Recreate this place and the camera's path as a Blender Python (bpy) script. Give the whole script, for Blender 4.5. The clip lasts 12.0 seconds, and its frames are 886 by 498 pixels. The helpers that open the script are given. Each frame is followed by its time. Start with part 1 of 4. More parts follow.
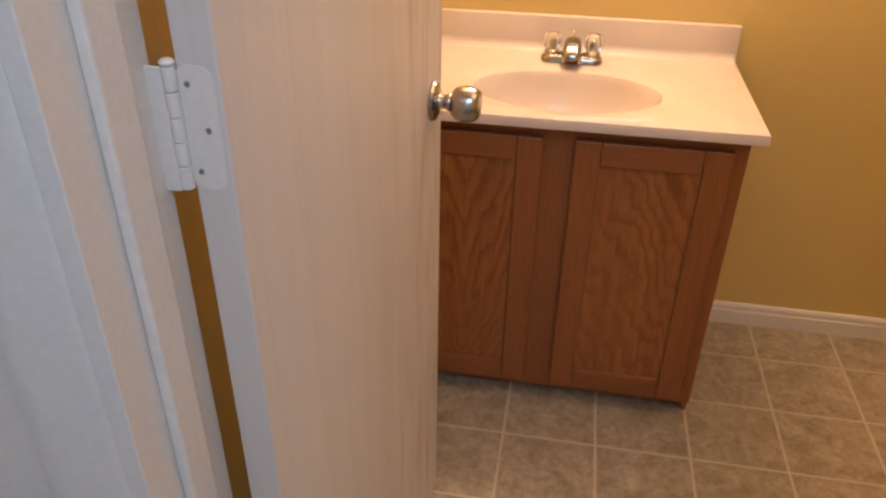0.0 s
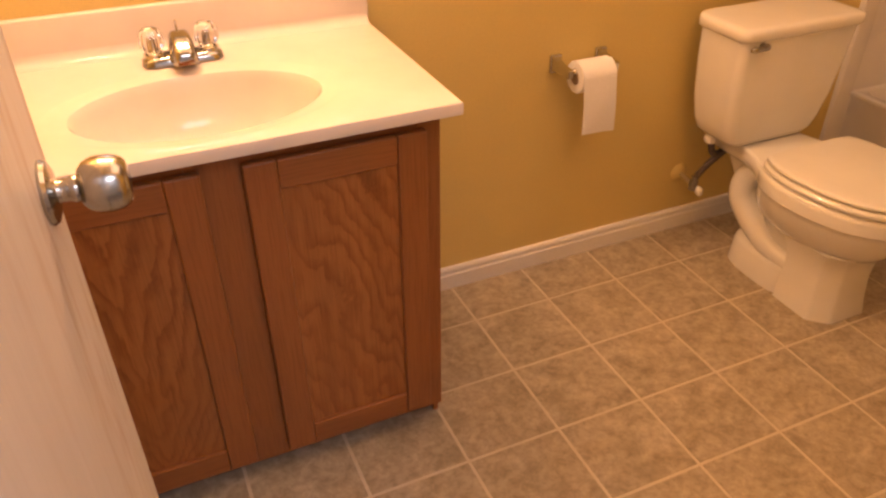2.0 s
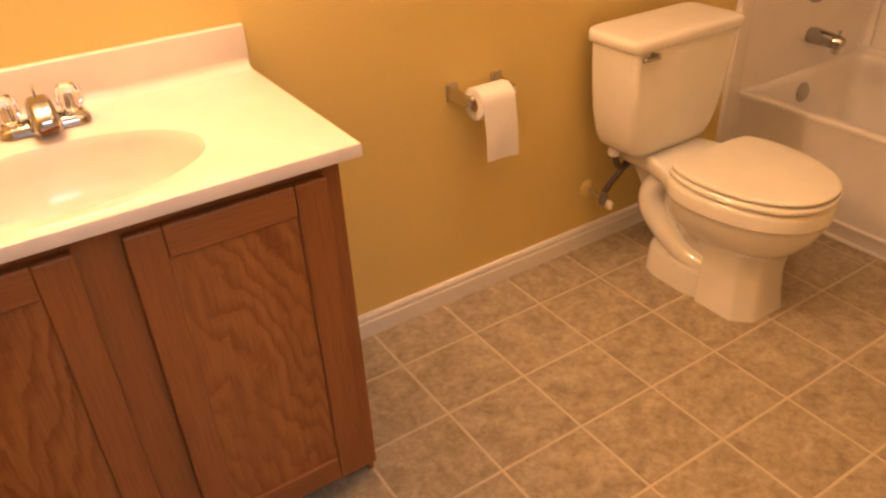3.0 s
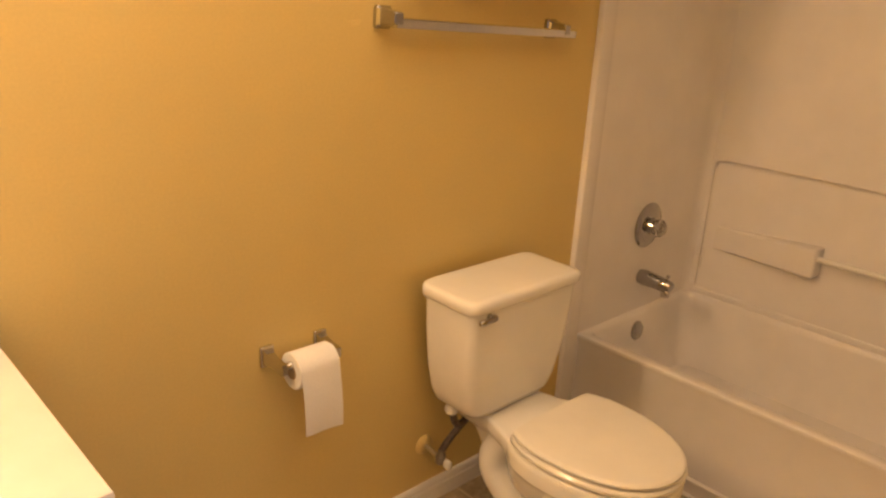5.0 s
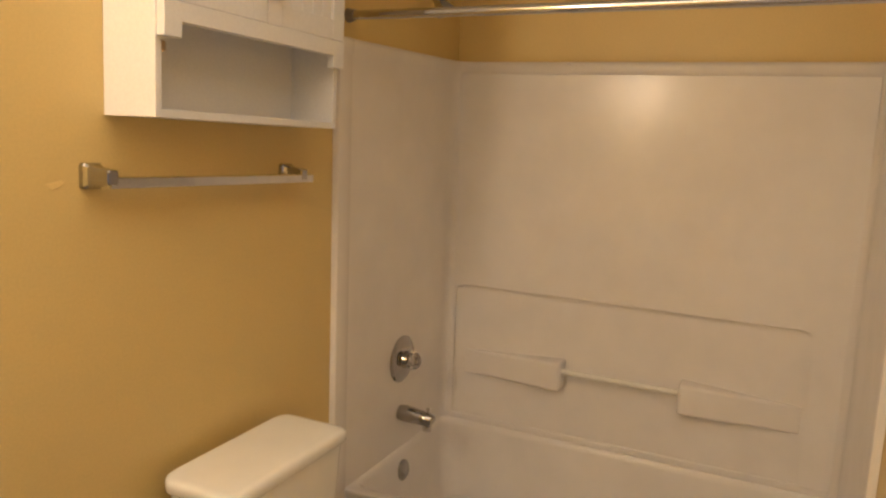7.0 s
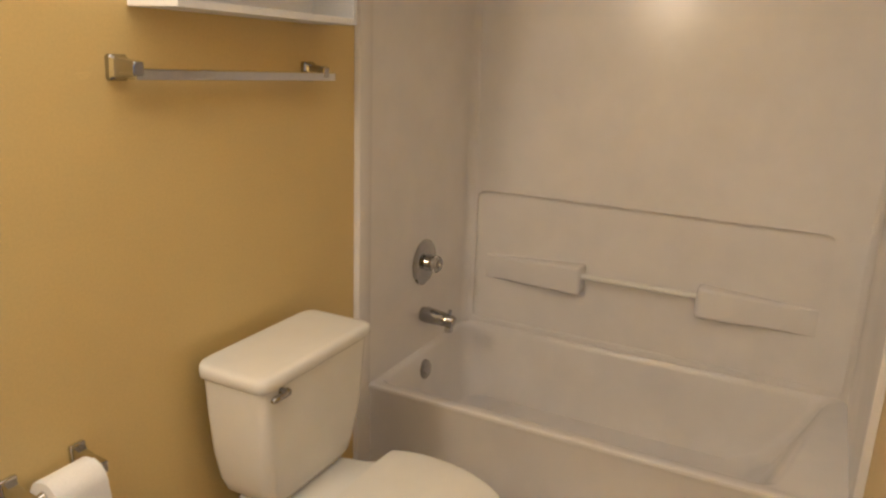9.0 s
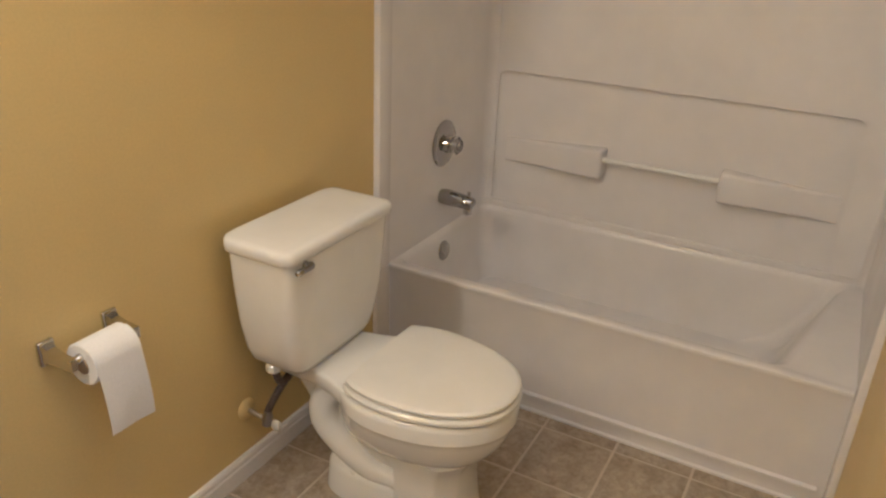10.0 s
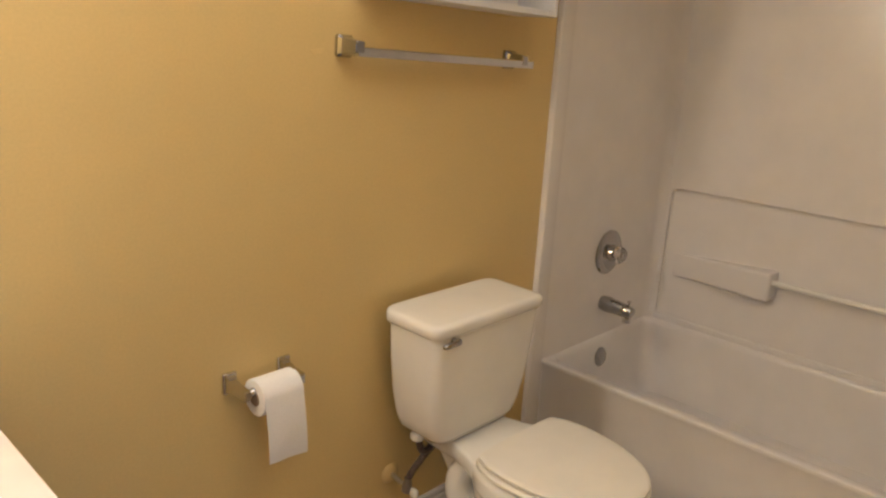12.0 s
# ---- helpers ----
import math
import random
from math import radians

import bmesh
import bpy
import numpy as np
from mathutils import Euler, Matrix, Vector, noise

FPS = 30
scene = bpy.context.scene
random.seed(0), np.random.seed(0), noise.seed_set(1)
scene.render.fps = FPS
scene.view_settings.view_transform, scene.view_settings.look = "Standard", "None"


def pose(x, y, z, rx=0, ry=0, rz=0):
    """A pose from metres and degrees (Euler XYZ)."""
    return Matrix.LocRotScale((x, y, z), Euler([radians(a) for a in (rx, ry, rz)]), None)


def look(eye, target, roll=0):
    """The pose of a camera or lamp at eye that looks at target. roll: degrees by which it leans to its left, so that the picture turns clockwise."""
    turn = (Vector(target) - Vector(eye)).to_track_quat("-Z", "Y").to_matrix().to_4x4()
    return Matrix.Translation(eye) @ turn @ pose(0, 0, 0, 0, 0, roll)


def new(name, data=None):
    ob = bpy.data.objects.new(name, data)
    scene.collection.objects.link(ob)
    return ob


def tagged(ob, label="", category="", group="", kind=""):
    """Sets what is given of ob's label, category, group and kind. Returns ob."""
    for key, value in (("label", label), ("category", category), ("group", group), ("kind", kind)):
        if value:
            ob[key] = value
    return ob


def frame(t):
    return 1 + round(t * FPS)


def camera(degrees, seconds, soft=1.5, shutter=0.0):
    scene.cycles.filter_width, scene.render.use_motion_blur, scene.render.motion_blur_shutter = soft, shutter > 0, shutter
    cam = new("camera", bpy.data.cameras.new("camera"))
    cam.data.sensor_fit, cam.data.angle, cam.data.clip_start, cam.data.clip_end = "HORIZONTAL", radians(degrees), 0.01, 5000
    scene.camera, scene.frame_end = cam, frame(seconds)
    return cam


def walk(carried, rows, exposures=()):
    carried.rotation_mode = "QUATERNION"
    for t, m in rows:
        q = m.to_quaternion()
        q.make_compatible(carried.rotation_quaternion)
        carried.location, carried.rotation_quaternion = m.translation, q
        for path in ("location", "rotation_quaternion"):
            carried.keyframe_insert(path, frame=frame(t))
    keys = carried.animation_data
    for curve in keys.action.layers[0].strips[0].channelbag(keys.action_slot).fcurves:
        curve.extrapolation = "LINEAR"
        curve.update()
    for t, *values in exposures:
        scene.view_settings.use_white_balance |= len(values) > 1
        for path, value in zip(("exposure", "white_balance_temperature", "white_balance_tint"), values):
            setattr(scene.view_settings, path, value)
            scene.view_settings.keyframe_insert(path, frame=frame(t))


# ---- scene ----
cam = camera(61.0, 12.0, soft=2.4)
PATH = [
    (0, (-0.407, -2.009, 1.394), (-0.696, -0.326, 0.352), 0.9),
    (0.2, (-0.457, -1.945, 1.383), (-0.547, -0.254, 0.319), 3.2),
    (0.5, (-0.513, -1.877, 1.348), (-0.369, -0.183, 0.295), 3.0),
    (0.9, (-0.508, -1.776, 1.345), (-0.19, -0.126, 0.26), 2.7),
    (1, (-0.501, -1.771, 1.347), (-0.169, -0.125, 0.262), 1.8),
    (1.5, (-0.495, -1.694, 1.351), (-0.016, -0.101, 0.24), 0.0),
    (2, (-0.528, -1.61, 1.333), (0.144, -0.098, 0.208), -0.2),
    (2.5, (-0.524, -1.571, 1.309), (0.285, -0.119, 0.197), -1.5),
    (2.7, (-0.512, -1.559, 1.302), (0.328, -0.112, 0.206), -2.3),
    (4.3, (-0.337, -1.401, 1.359), (0.812, 0.015, 0.538), 0.5),
    (4.5, (-0.314, -1.388, 1.377), (0.87, 0.026, 0.603), 1.4),
    (5, (-0.258, -1.33, 1.412), (1.059, 0.028, 0.764), 3.3),
    (5.5, (-0.22, -1.225, 1.452), (1.286, -0.045, 0.868), 4.0),
    (6, (-0.207, -1.185, 1.458), (1.478, -0.231, 0.958), 3.9),
    (6.5, (-0.184, -1.186, 1.47), (1.58, -0.337, 1.059), 3.0),
    (6.7, (-0.172, -1.182, 1.471), (1.605, -0.343, 1.1), 2.7),
    (8.3, (-0.124, -1.165, 1.456), (1.655, -0.291, 1.201), 1.9),
    (8.5, (-0.149, -1.180, 1.443), (1.616, -0.302, 1.104), 2.1),
    (9, (-0.184, -1.194, 1.425), (1.534, -0.324, 0.886), 2.1),
    (9.5, (-0.186, -1.19, 1.408), (1.477, -0.335, 0.698), 2.1),
    (10, (-0.196, -1.182, 1.394), (1.423, -0.334, 0.581), 2.6),
    (10.5, (-0.216, -1.187, 1.388), (1.365, -0.299, 0.547), 3.2),
    (11, (-0.239, -1.213, 1.397), (1.302, -0.225, 0.59), 3.9),
    (11.5, (-0.263, -1.272, 1.397), (1.217, -0.119, 0.704), 3.7),
    (12, (-0.271, -1.356, 1.386), (1.128, -0.035, 0.841), 3.3),
]
walk(cam, [(t, look(eye, target, roll)) for t, eye, target, roll in PATH], exposures=[
    (0.0, -0.32, 6150, 20), (0.5, -0.22, 6450, 27), (1.0, -0.13, 6700, 32), (2.0, 0.07, 7400, 35), (2.5, 0.25, 7600, 34), (4.5, 0.12, 6500, 17), (6.0, 0.00, 5450, 8),
    (8.5, -0.08, 4550, 4), (9.0, -0.03, 4450, 4), (10.5, 0.02, 4050, 5), (11.5, 0.02, 4200, 5), (12.0, -0.03, 4350, 5)])

# ---- world and lights ----
H_CEIL = 2.30
world = bpy.data.worlds.new("world")
scene.world = world
world.use_nodes = True
world.node_tree.nodes["Background"].inputs[0].default_value = (0.5, 0.6, 0.75, 1)
world.node_tree.nodes["Background"].inputs[1].default_value = 0.02


def lamp(name, kind, m, energy, colour, size):
    data = bpy.data.lights.new(name, kind)
    data.energy, data.color = energy, colour
    if kind == "AREA":
        data.size = size
    else:
        data.shadow_soft_size = size
    ob = new(name, data)
    ob.matrix_world = m
    return ob


VAN_X = -0.41
# the vanity's three bulbs over the mirror: the room's main light, which throws the shadows of tank, spout and wall cabinet
for i in range(3):
    lamp("vanity_bulb_light", "POINT", pose(VAN_X + (i - 1) * 0.19, -0.115, 1.93), 13.0, (1.0, 0.65, 0.35), 0.07)
# broad overhead fill, added without a fixture to lift the floor and walls
lamp("overhead_fill", "AREA", pose(0.50, -0.90, H_CEIL - 0.03), 8.0, (1.0, 0.72, 0.45), 1.1)
lamp("hall_light", "AREA", pose(-0.10, -2.42, H_CEIL - 0.03), 16.0, (0.70, 0.86, 1.0), 0.8)

# ---- materials ----


def material(name, rough=0.5, metal=0.0, spec=0.5):
    m = bpy.data.materials.new(name)
    m.use_nodes = True
    b = m.node_tree.nodes["Principled BSDF"]
    b.inputs["Roughness"].default_value = rough
    b.inputs["Metallic"].default_value = metal
    b.inputs["Specular IOR Level"].default_value = spec
    return m, m.node_tree, b


def node(nt, kind, **values):
    n = nt.nodes.new(kind)
    for k, v in values.items():
        n.inputs[k.replace("_", " ")].default_value = v
    return n


def coords(nt, scale=(1, 1, 1)):
    tc = nt.nodes.new("ShaderNodeTexCoord")
    mp = nt.nodes.new("ShaderNodeMapping")
    mp.inputs["Scale"].default_value = scale
    nt.links.new(tc.outputs["Object"], mp.inputs["Vector"])
    return mp.outputs["Vector"]


def ramp(nt, fac, stops):
    r = nt.nodes.new("ShaderNodeValToRGB")
    el = r.color_ramp.elements
    while len(el) < len(stops):
        el.new(0.5)
    for e, (p, c) in zip(el, stops):
        e.position, e.color = p, (*c, 1)
    nt.links.new(fac, r.inputs["Fac"])
    return r.outputs["Color"]


def mix(nt, fac, a, b, blend="MIX"):
    n = nt.nodes.new("ShaderNodeMix")
    n.data_type, n.blend_type = "RGBA", blend
    for sock, v in ((n.inputs[0], fac), (n.inputs[6], a), (n.inputs[7], b)):
        if isinstance(v, bpy.types.NodeSocket):
            nt.links.new(v, sock)
        else:
            sock.default_value = v if isinstance(v, float) else (*v, 1)
    return n.outputs[2]


def noise_of(nt, vec, scale, detail=4.0, rough=0.55, distortion=0.0):
    n = node(nt, "ShaderNodeTexNoise", Scale=scale, Detail=detail, Roughness=rough, Distortion=distortion)
    nt.links.new(vec, n.inputs["Vector"])
    return n.outputs["Fac"]


def bump(nt, b, height, strength, distance):
    n = node(nt, "ShaderNodeBump", Strength=strength, Distance=distance)
    nt.links.new(height, n.inputs["Height"])
    nt.links.new(n.outputs["Normal"], b.inputs["Normal"])


def speckled(name, base, other, rough=0.5, metal=0.0, scale=6.0, fine=150.0, amount=0.5, bumps=0.1, dist=0.001, spec=0.5, stretch=(1, 1, 1)):
    """A surface of one colour with broad clouds, a fine grain, uneven gloss and relief."""
    m, nt, b = material(name, rough, metal, spec)
    v = coords(nt, stretch)
    big = noise_of(nt, v, scale)
    small = noise_of(nt, v, fine, 3.0)
    c = ramp(nt, big, [(0.35, base), (0.7, tuple(x + (y - x) * amount for x, y in zip(base, other)))])
    c2 = ramp(nt, small, [(0.3, (0.94, 0.94, 0.94)), (0.7, (1.0, 1.0, 1.0))])
    nt.links.new(mix(nt, 1.0, c, c2, "MULTIPLY"), b.inputs["Base Color"])
    mr = node(nt, "ShaderNodeMapRange", To_Min=rough * 0.7, To_Max=rough * 1.3)
    nt.links.new(big, mr.inputs["Value"])
    nt.links.new(mr.outputs["Result"], b.inputs["Roughness"])
    if bumps:
        bump(nt, b, small, bumps, dist)
    return m


def oak(name, dark, light, grain, arches=0.0, seed=0.0, slope=10.0):
    """Stained oak: fine pores along the grain, soft broad streaks, and for arches > 0 the nested arches of a flat-sawn board."""
    m, nt, b = material(name, 0.34, 0, 0.42)
    up = grain == "z"
    fine = noise_of(nt, coords(nt, (330, 330, 10) if up else (10, 330, 330)), 1.0, 3.0, 0.7)
    streak = noise_of(nt, coords(nt, (26, 26, 1.1) if up else (1.1, 26, 26)), 1.0, 4.0, 0.55, 0.2)
    mid = tuple((x + y) / 2 for x, y in zip(dark, light))
    c = ramp(nt, streak, [(0.28, tuple(x * 0.88 for x in mid)), (0.50, mid), (0.72, tuple(x * 0.75 + y * 0.25 for x, y in zip(mid, light)))])
    if arches:
        tc = coords(nt, (1, 1, 1))
        sep = nt.nodes.new("ShaderNodeSeparateXYZ")
        nt.links.new(tc, sep.inputs[0])
        wob = noise_of(nt, coords(nt, (6, 6, 1.9)), 1.0, 2.0, 0.5, 0.6)
        wob2 = noise_of(nt, coords(nt, (30, 30, 13)), 1.0, 3.0, 0.6, 0.3)

        def math_node(op, a, bb):
            n = nt.nodes.new("ShaderNodeMath")
            n.operation = op
            for sock, v in zip(n.inputs, (a, bb)):
                if isinstance(v, bpy.types.NodeSocket):
                    nt.links.new(v, sock)
                else:
                    sock.default_value = v
            return n.outputs[0]
        # height of the growth sheet: falls off to the sides, so that level lines are tall arches
        side = math_node("ABSOLUTE", math_node("SUBTRACT", sep.outputs["X"], seed), 0.0)
        h = math_node("ADD", math_node("MULTIPLY", sep.outputs["Z"], 3.0 * arches), math_node("MULTIPLY", side, slope))
        h = math_node("ADD", h, math_node("MULTIPLY", wob, 1.7))
        h = math_node("ADD", h, math_node("MULTIPLY", wob2, 0.40))
        f = math_node("FRACT", math_node("MULTIPLY", h, 3.7), 0.0)
        lines = ramp(nt, f, [(0.0, (0.60, 0.50, 0.43)), (0.16, (0.72, 0.63, 0.56)), (0.50, (1.0, 1.0, 1.0)), (0.86, (1.02, 1.0, 0.98)), (1.0, (0.64, 0.54, 0.47))])
        broken = ramp(nt, noise_of(nt, coords(nt, (6, 6, 2.5)), 1.0, 3.0), [(0.35, (0.25, 0.25, 0.25)), (0.65, (1, 1, 1))])
        c = mix(nt, broken, c, mix(nt, 1.0, ramp(nt, streak, [(0.3, mid), (0.7, light)]), lines, "MULTIPLY"))
    c = mix(nt, 1.0, c, ramp(nt, fine, [(0.34, (0.80, 0.76, 0.72)), (0.54, (1, 1, 1))]), "MULTIPLY")
    nt.links.new(c, b.inputs["Base Color"])
    bump(nt, b, fine, 0.08, 0.0006)
    return m


WALL = speckled("mustard_wall_paint", (0.70, 0.545, 0.205), (0.66, 0.50, 0.180), 0.46, 0, 1.6, 170, 0.6, 0.12, 0.0012)
TRIM = speckled("white_trim_paint", (0.80, 0.78, 0.75), (0.74, 0.71, 0.67), 0.38, 0, 5, 120, 0.5, 0.08)
CEIL = speckled("ceiling_paint", (0.80, 0.79, 0.76), (0.76, 0.75, 0.72), 0.8, 0, 3, 220, 0.5, 0.3, 0.002)
MARBLE = speckled("cultured_marble", (0.77, 0.70, 0.64), (0.73, 0.65, 0.585), 0.065, 0, 4.5, 14, 0.8, 0.0)
CHINA = speckled("vitreous_china", (0.83, 0.82, 0.78), (0.81, 0.80, 0.75), 0.055, 0, 3, 8, 0.6, 0.0)
SEAT = speckled("seat_plastic", (0.82, 0.80, 0.74), (0.80, 0.78, 0.71), 0.10, 0, 3, 9, 0.6, 0.0)
ACRYLIC = speckled("tub_acrylic", (0.81, 0.785, 0.77), (0.78, 0.755, 0.735), 0.22, 0, 2.2, 7, 0.6, 0.02, 0.003, 0.38)
# darker copy of the chrome: reflections of dark surroundings put into its colour
CHROME_D = speckled("dark_reflecting_chrome", (0.44, 0.43, 0.42), (0.38, 0.37, 0.36), 0.07, 1.0, 30, 200, 0.5, 0.0)
CHROME = speckled("chrome", (0.66, 0.65, 0.64), (0.58, 0.57, 0.56), 0.10, 1.0, 30, 200, 0.5, 0.0)
NICKEL = speckled("brushed_nickel", (0.47, 0.445, 0.41), (0.40, 0.38, 0.35), 0.20, 1.0, 30, 300, 0.5, 0.05, 0.0004, stretch=(1, 1, 8))
PEWTER = speckled("dull_pewter", (0.36, 0.34, 0.32), (0.28, 0.27, 0.25), 0.33, 1.0, 40, 300, 0.6, 0.05)
CABINET = speckled("white_cabinet_paint", (0.80, 0.80, 0.81), (0.78, 0.775, 0.77), 0.36, 0, 6, 160, 0.5, 0.05)
SPACKLE = speckled("dried_spackle", (0.73, 0.57, 0.22), (0.72, 0.55, 0.20), 0.8, 0, 20, 200, 0.6, 0.1)
PAPER = speckled("tissue_paper", (0.86, 0.85, 0.83), (0.82, 0.81, 0.78), 0.95, 0, 14, 260, 0.5, 0.5, 0.001, 0.1)
CARD = speckled("cardboard_core", (0.45, 0.34, 0.22), (0.38, 0.28, 0.18), 0.9, 0, 14, 200, 0.5, 0.2)
BRAID = speckled("braided_hose", (0.055, 0.042, 0.038), (0.17, 0.13, 0.11), 0.42, 0.3, 120, 400, 1.0, 0.6, 0.001)
GROUT = speckled("vinyl_joint", (0.60, 0.52, 0.40), (0.53, 0.45, 0.34), 0.5, 0, 20, 220, 0.8, 0.1)
HALLFLOOR = speckled("hall_floor", (0.30, 0.25, 0.20), (0.24, 0.20, 0.16), 0.7, 0, 8, 120, 0.8, 0.2)
OAK_V = oak("stained_oak_upright", (0.225, 0.078, 0.024), (0.350, 0.132, 0.041), "z")
OAK_H = oak("stained_oak_level", (0.225, 0.078, 0.024), (0.350, 0.132, 0.041), "x")
OAK_P = oak("stained_oak_panel", (0.235, 0.084, 0.025), (0.390, 0.155, 0.048), "z", 1.0, -0.36, 6.5)
OAK_Q = oak("stained_oak_panel_arched", (0.235, 0.084, 0.025), (0.390, 0.155, 0.048), "z", -1.0, -0.62)


def glass_material():
    m, nt, b = material("clear_acrylic", 0.03)
    b.inputs["Transmission Weight"].default_value = 1.0
    b.inputs["IOR"].default_value = 1.38
    b.inputs["Base Color"].default_value = (0.97, 0.95, 0.92, 1)
    return m


def mirror_material():
    m, nt, b = material("mirror_glass", 0.015, 1.0)
    b.inputs["Base Color"].default_value = (0.88, 0.89, 0.87, 1)
    return m


def tile_material():
    m, nt, b = material("stone_look_vinyl", 0.42, 0, 0.35)
    v = coords(nt)
    info = nt.nodes.new("ShaderNodeObjectInfo")
    comb = nt.nodes.new("ShaderNodeCombineXYZ")
    mul = nt.nodes.new("ShaderNodeMath")
    mul.operation = "MULTIPLY"
    mul.inputs[1].default_value = 37.0
    nt.links.new(info.outputs["Random"], mul.inputs[0])
    for i in range(3):
        nt.links.new(mul.outputs[0], comb.inputs[i])
    shift = nt.nodes.new("ShaderNodeVectorMath")
    nt.links.new(v, shift.inputs[0])
    nt.links.new(comb.outputs[0], shift.inputs[1])
    p = shift.outputs["Vector"]
    a = noise_of(nt, p, 15.0, 6.0, 0.62, 0.8)
    f = noise_of(nt, p, 60.0, 4.0, 0.65, 0.4)
    c = ramp(nt, a, [(0.28, (0.292, 0.242, 0.174)), (0.45, (0.374, 0.314, 0.230)), (0.58, (0.434, 0.366, 0.274)), (0.75, (0.515, 0.442, 0.342))])
    c = mix(nt, 1.0, c, ramp(nt, f, [(0.32, (0.76, 0.75, 0.73)), (0.6, (1.05, 1.05, 1.04))]), "MULTIPLY")
    nt.links.new(c, b.inputs["Base Color"])
    bump(nt, b, f, 0.12, 0.001)
    return m


def door_material():
    m, nt, b = material("pale_printed_door_skin", 0.42, 0, 0.4)
    a = noise_of(nt, coords(nt, (14, 14, 0.45)), 1.0, 5.0, 0.6, 0.3)
    f = noise_of(nt, coords(nt, (90, 90, 2.2)), 1.0, 4.0, 0.6)
    s = noise_of(nt, coords(nt, (5, 5, 1.3)), 1.0, 3.0)
    c = ramp(nt, a, [(0.34, (0.655, 0.625, 0.59)), (0.52, (0.69, 0.66, 0.63)), (0.7, (0.72, 0.69, 0.665))])
    c = mix(nt, 1.0, c, ramp(nt, f, [(0.30, (0.965, 0.955, 0.945)), (0.5, (1, 1, 1))]), "MULTIPLY")
    c = mix(nt, ramp(nt, s, [(0.62, (0, 0, 0)), (0.8, (0.35, 0.35, 0.35))]), c, (0.58, 0.48, 0.40))
    # rubbed marks towards the lock edge
    sep = nt.nodes.new("ShaderNodeSeparateXYZ")
    nt.links.new(coords(nt), sep.inputs[0])
    near = node(nt, "ShaderNodeMapRange", From_Min=0.34, From_Max=0.66)
    nt.links.new(sep.outputs["X"], near.inputs["Value"])
    rub = ramp(nt, noise_of(nt, coords(nt, (22, 22, 2.6)), 1.0, 4.0, 0.7), [(0.48, (0, 0, 0)), (0.66, (0.85, 0.85, 0.85))])
    c = mix(nt, mix(nt, 1.0, rub, near.outputs["Result"], "MULTIPLY"), c, (0.46, 0.34, 0.25))
    nt.links.new(c, b.inputs["Base Color"])
    bump(nt, b, f, 0.06, 0.0006)
    return m


GLASS, MIRROR, TILE, DOOR = glass_material(), mirror_material(), tile_material(), door_material()

# ---- mesh helpers ----


def part(name, bm, mat, parent=None, label="", smooth=0.0, category="", group="", kind=""):
    me = bpy.data.meshes.new(name)
    bmesh.ops.recalc_face_normals(bm, faces=bm.faces)
    if smooth:
        for f in bm.faces:
            f.smooth = True
        for e in bm.edges:
            if len(e.link_faces) == 2 and e.calc_face_angle(0) > radians(smooth):
                e.smooth = False
    bm.to_mesh(me)
    bm.free()
    me.materials.append(mat)
    ob = new(name, me)
    if parent:
        ob.parent = parent
    return tagged(ob, label, category, group, kind)


def thing(name, label, category, at=(0, 0, 0), group="", kind=""):
    ob = new(name)
    ob.empty_display_size = 0.05
    ob.location = at
    return tagged(ob, label, category, group, kind)


def box(x0, x1, y0, y1, z0, z1, bevel=0.0, segs=2, bm=None):
    bm = bm or bmesh.new()
    b2 = bmesh.new()
    bmesh.ops.create_cube(b2, size=1.0)
    for v in b2.verts:
        v.co = Vector(((x0 + x1) / 2 + v.co.x * (x1 - x0), (y0 + y1) / 2 + v.co.y * (y1 - y0), (z0 + z1) / 2 + v.co.z * (z1 - z0)))
    if bevel:
        bmesh.ops.bevel(b2, geom=b2.edges[:], offset=bevel, segments=segs, affect="EDGES", profile=0.5)
    me = bpy.data.meshes.new("tmp")
    b2.to_mesh(me)
    b2.free()
    bm.from_mesh(me)
    bpy.data.meshes.remove(me)
    return bm


def loft(rings, caps=(True, True), bm=None, closed=True):
    bm = bm or bmesh.new()
    vs = [[bm.verts.new(p) for p in r] for r in rings]
    n = len(vs[0])
    for a, b in zip(vs, vs[1:]):
        for i in range(n if closed else n - 1):
            j = (i + 1) % n
            bm.faces.new((a[i], a[j], b[j], b[i]))
    if caps[0]:
        bm.faces.new(vs[0][::-1])
    if caps[1]:
        bm.faces.new(vs[-1])
    return bm


def tube(points, radius, seg=12, bm=None, caps=True):
    """A round bar along a smooth line through the points; radius may be one number or one for each point."""
    pts = [Vector(p) for p in points]
    rs = radius if isinstance(radius, (list, tuple)) else [radius] * len(pts)
    rings, side = [], None
    for i, p in enumerate(pts):
        d = (pts[min(i + 1, len(pts) - 1)] - pts[max(i - 1, 0)]).normalized()
        side = side or (Vector((0, 0, 1)) if abs(d.z) < 0.9 else Vector((1, 0, 0)))
        u = (side - d * side.dot(d)).normalized()
        side = u
        w = d.cross(u)
        rings.append([p + (u * math.cos(2 * math.pi * k / seg) + w * math.sin(2 * math.pi * k / seg)) * rs[i] for k in range(seg)])
    return loft(rings, (caps, caps), bm)


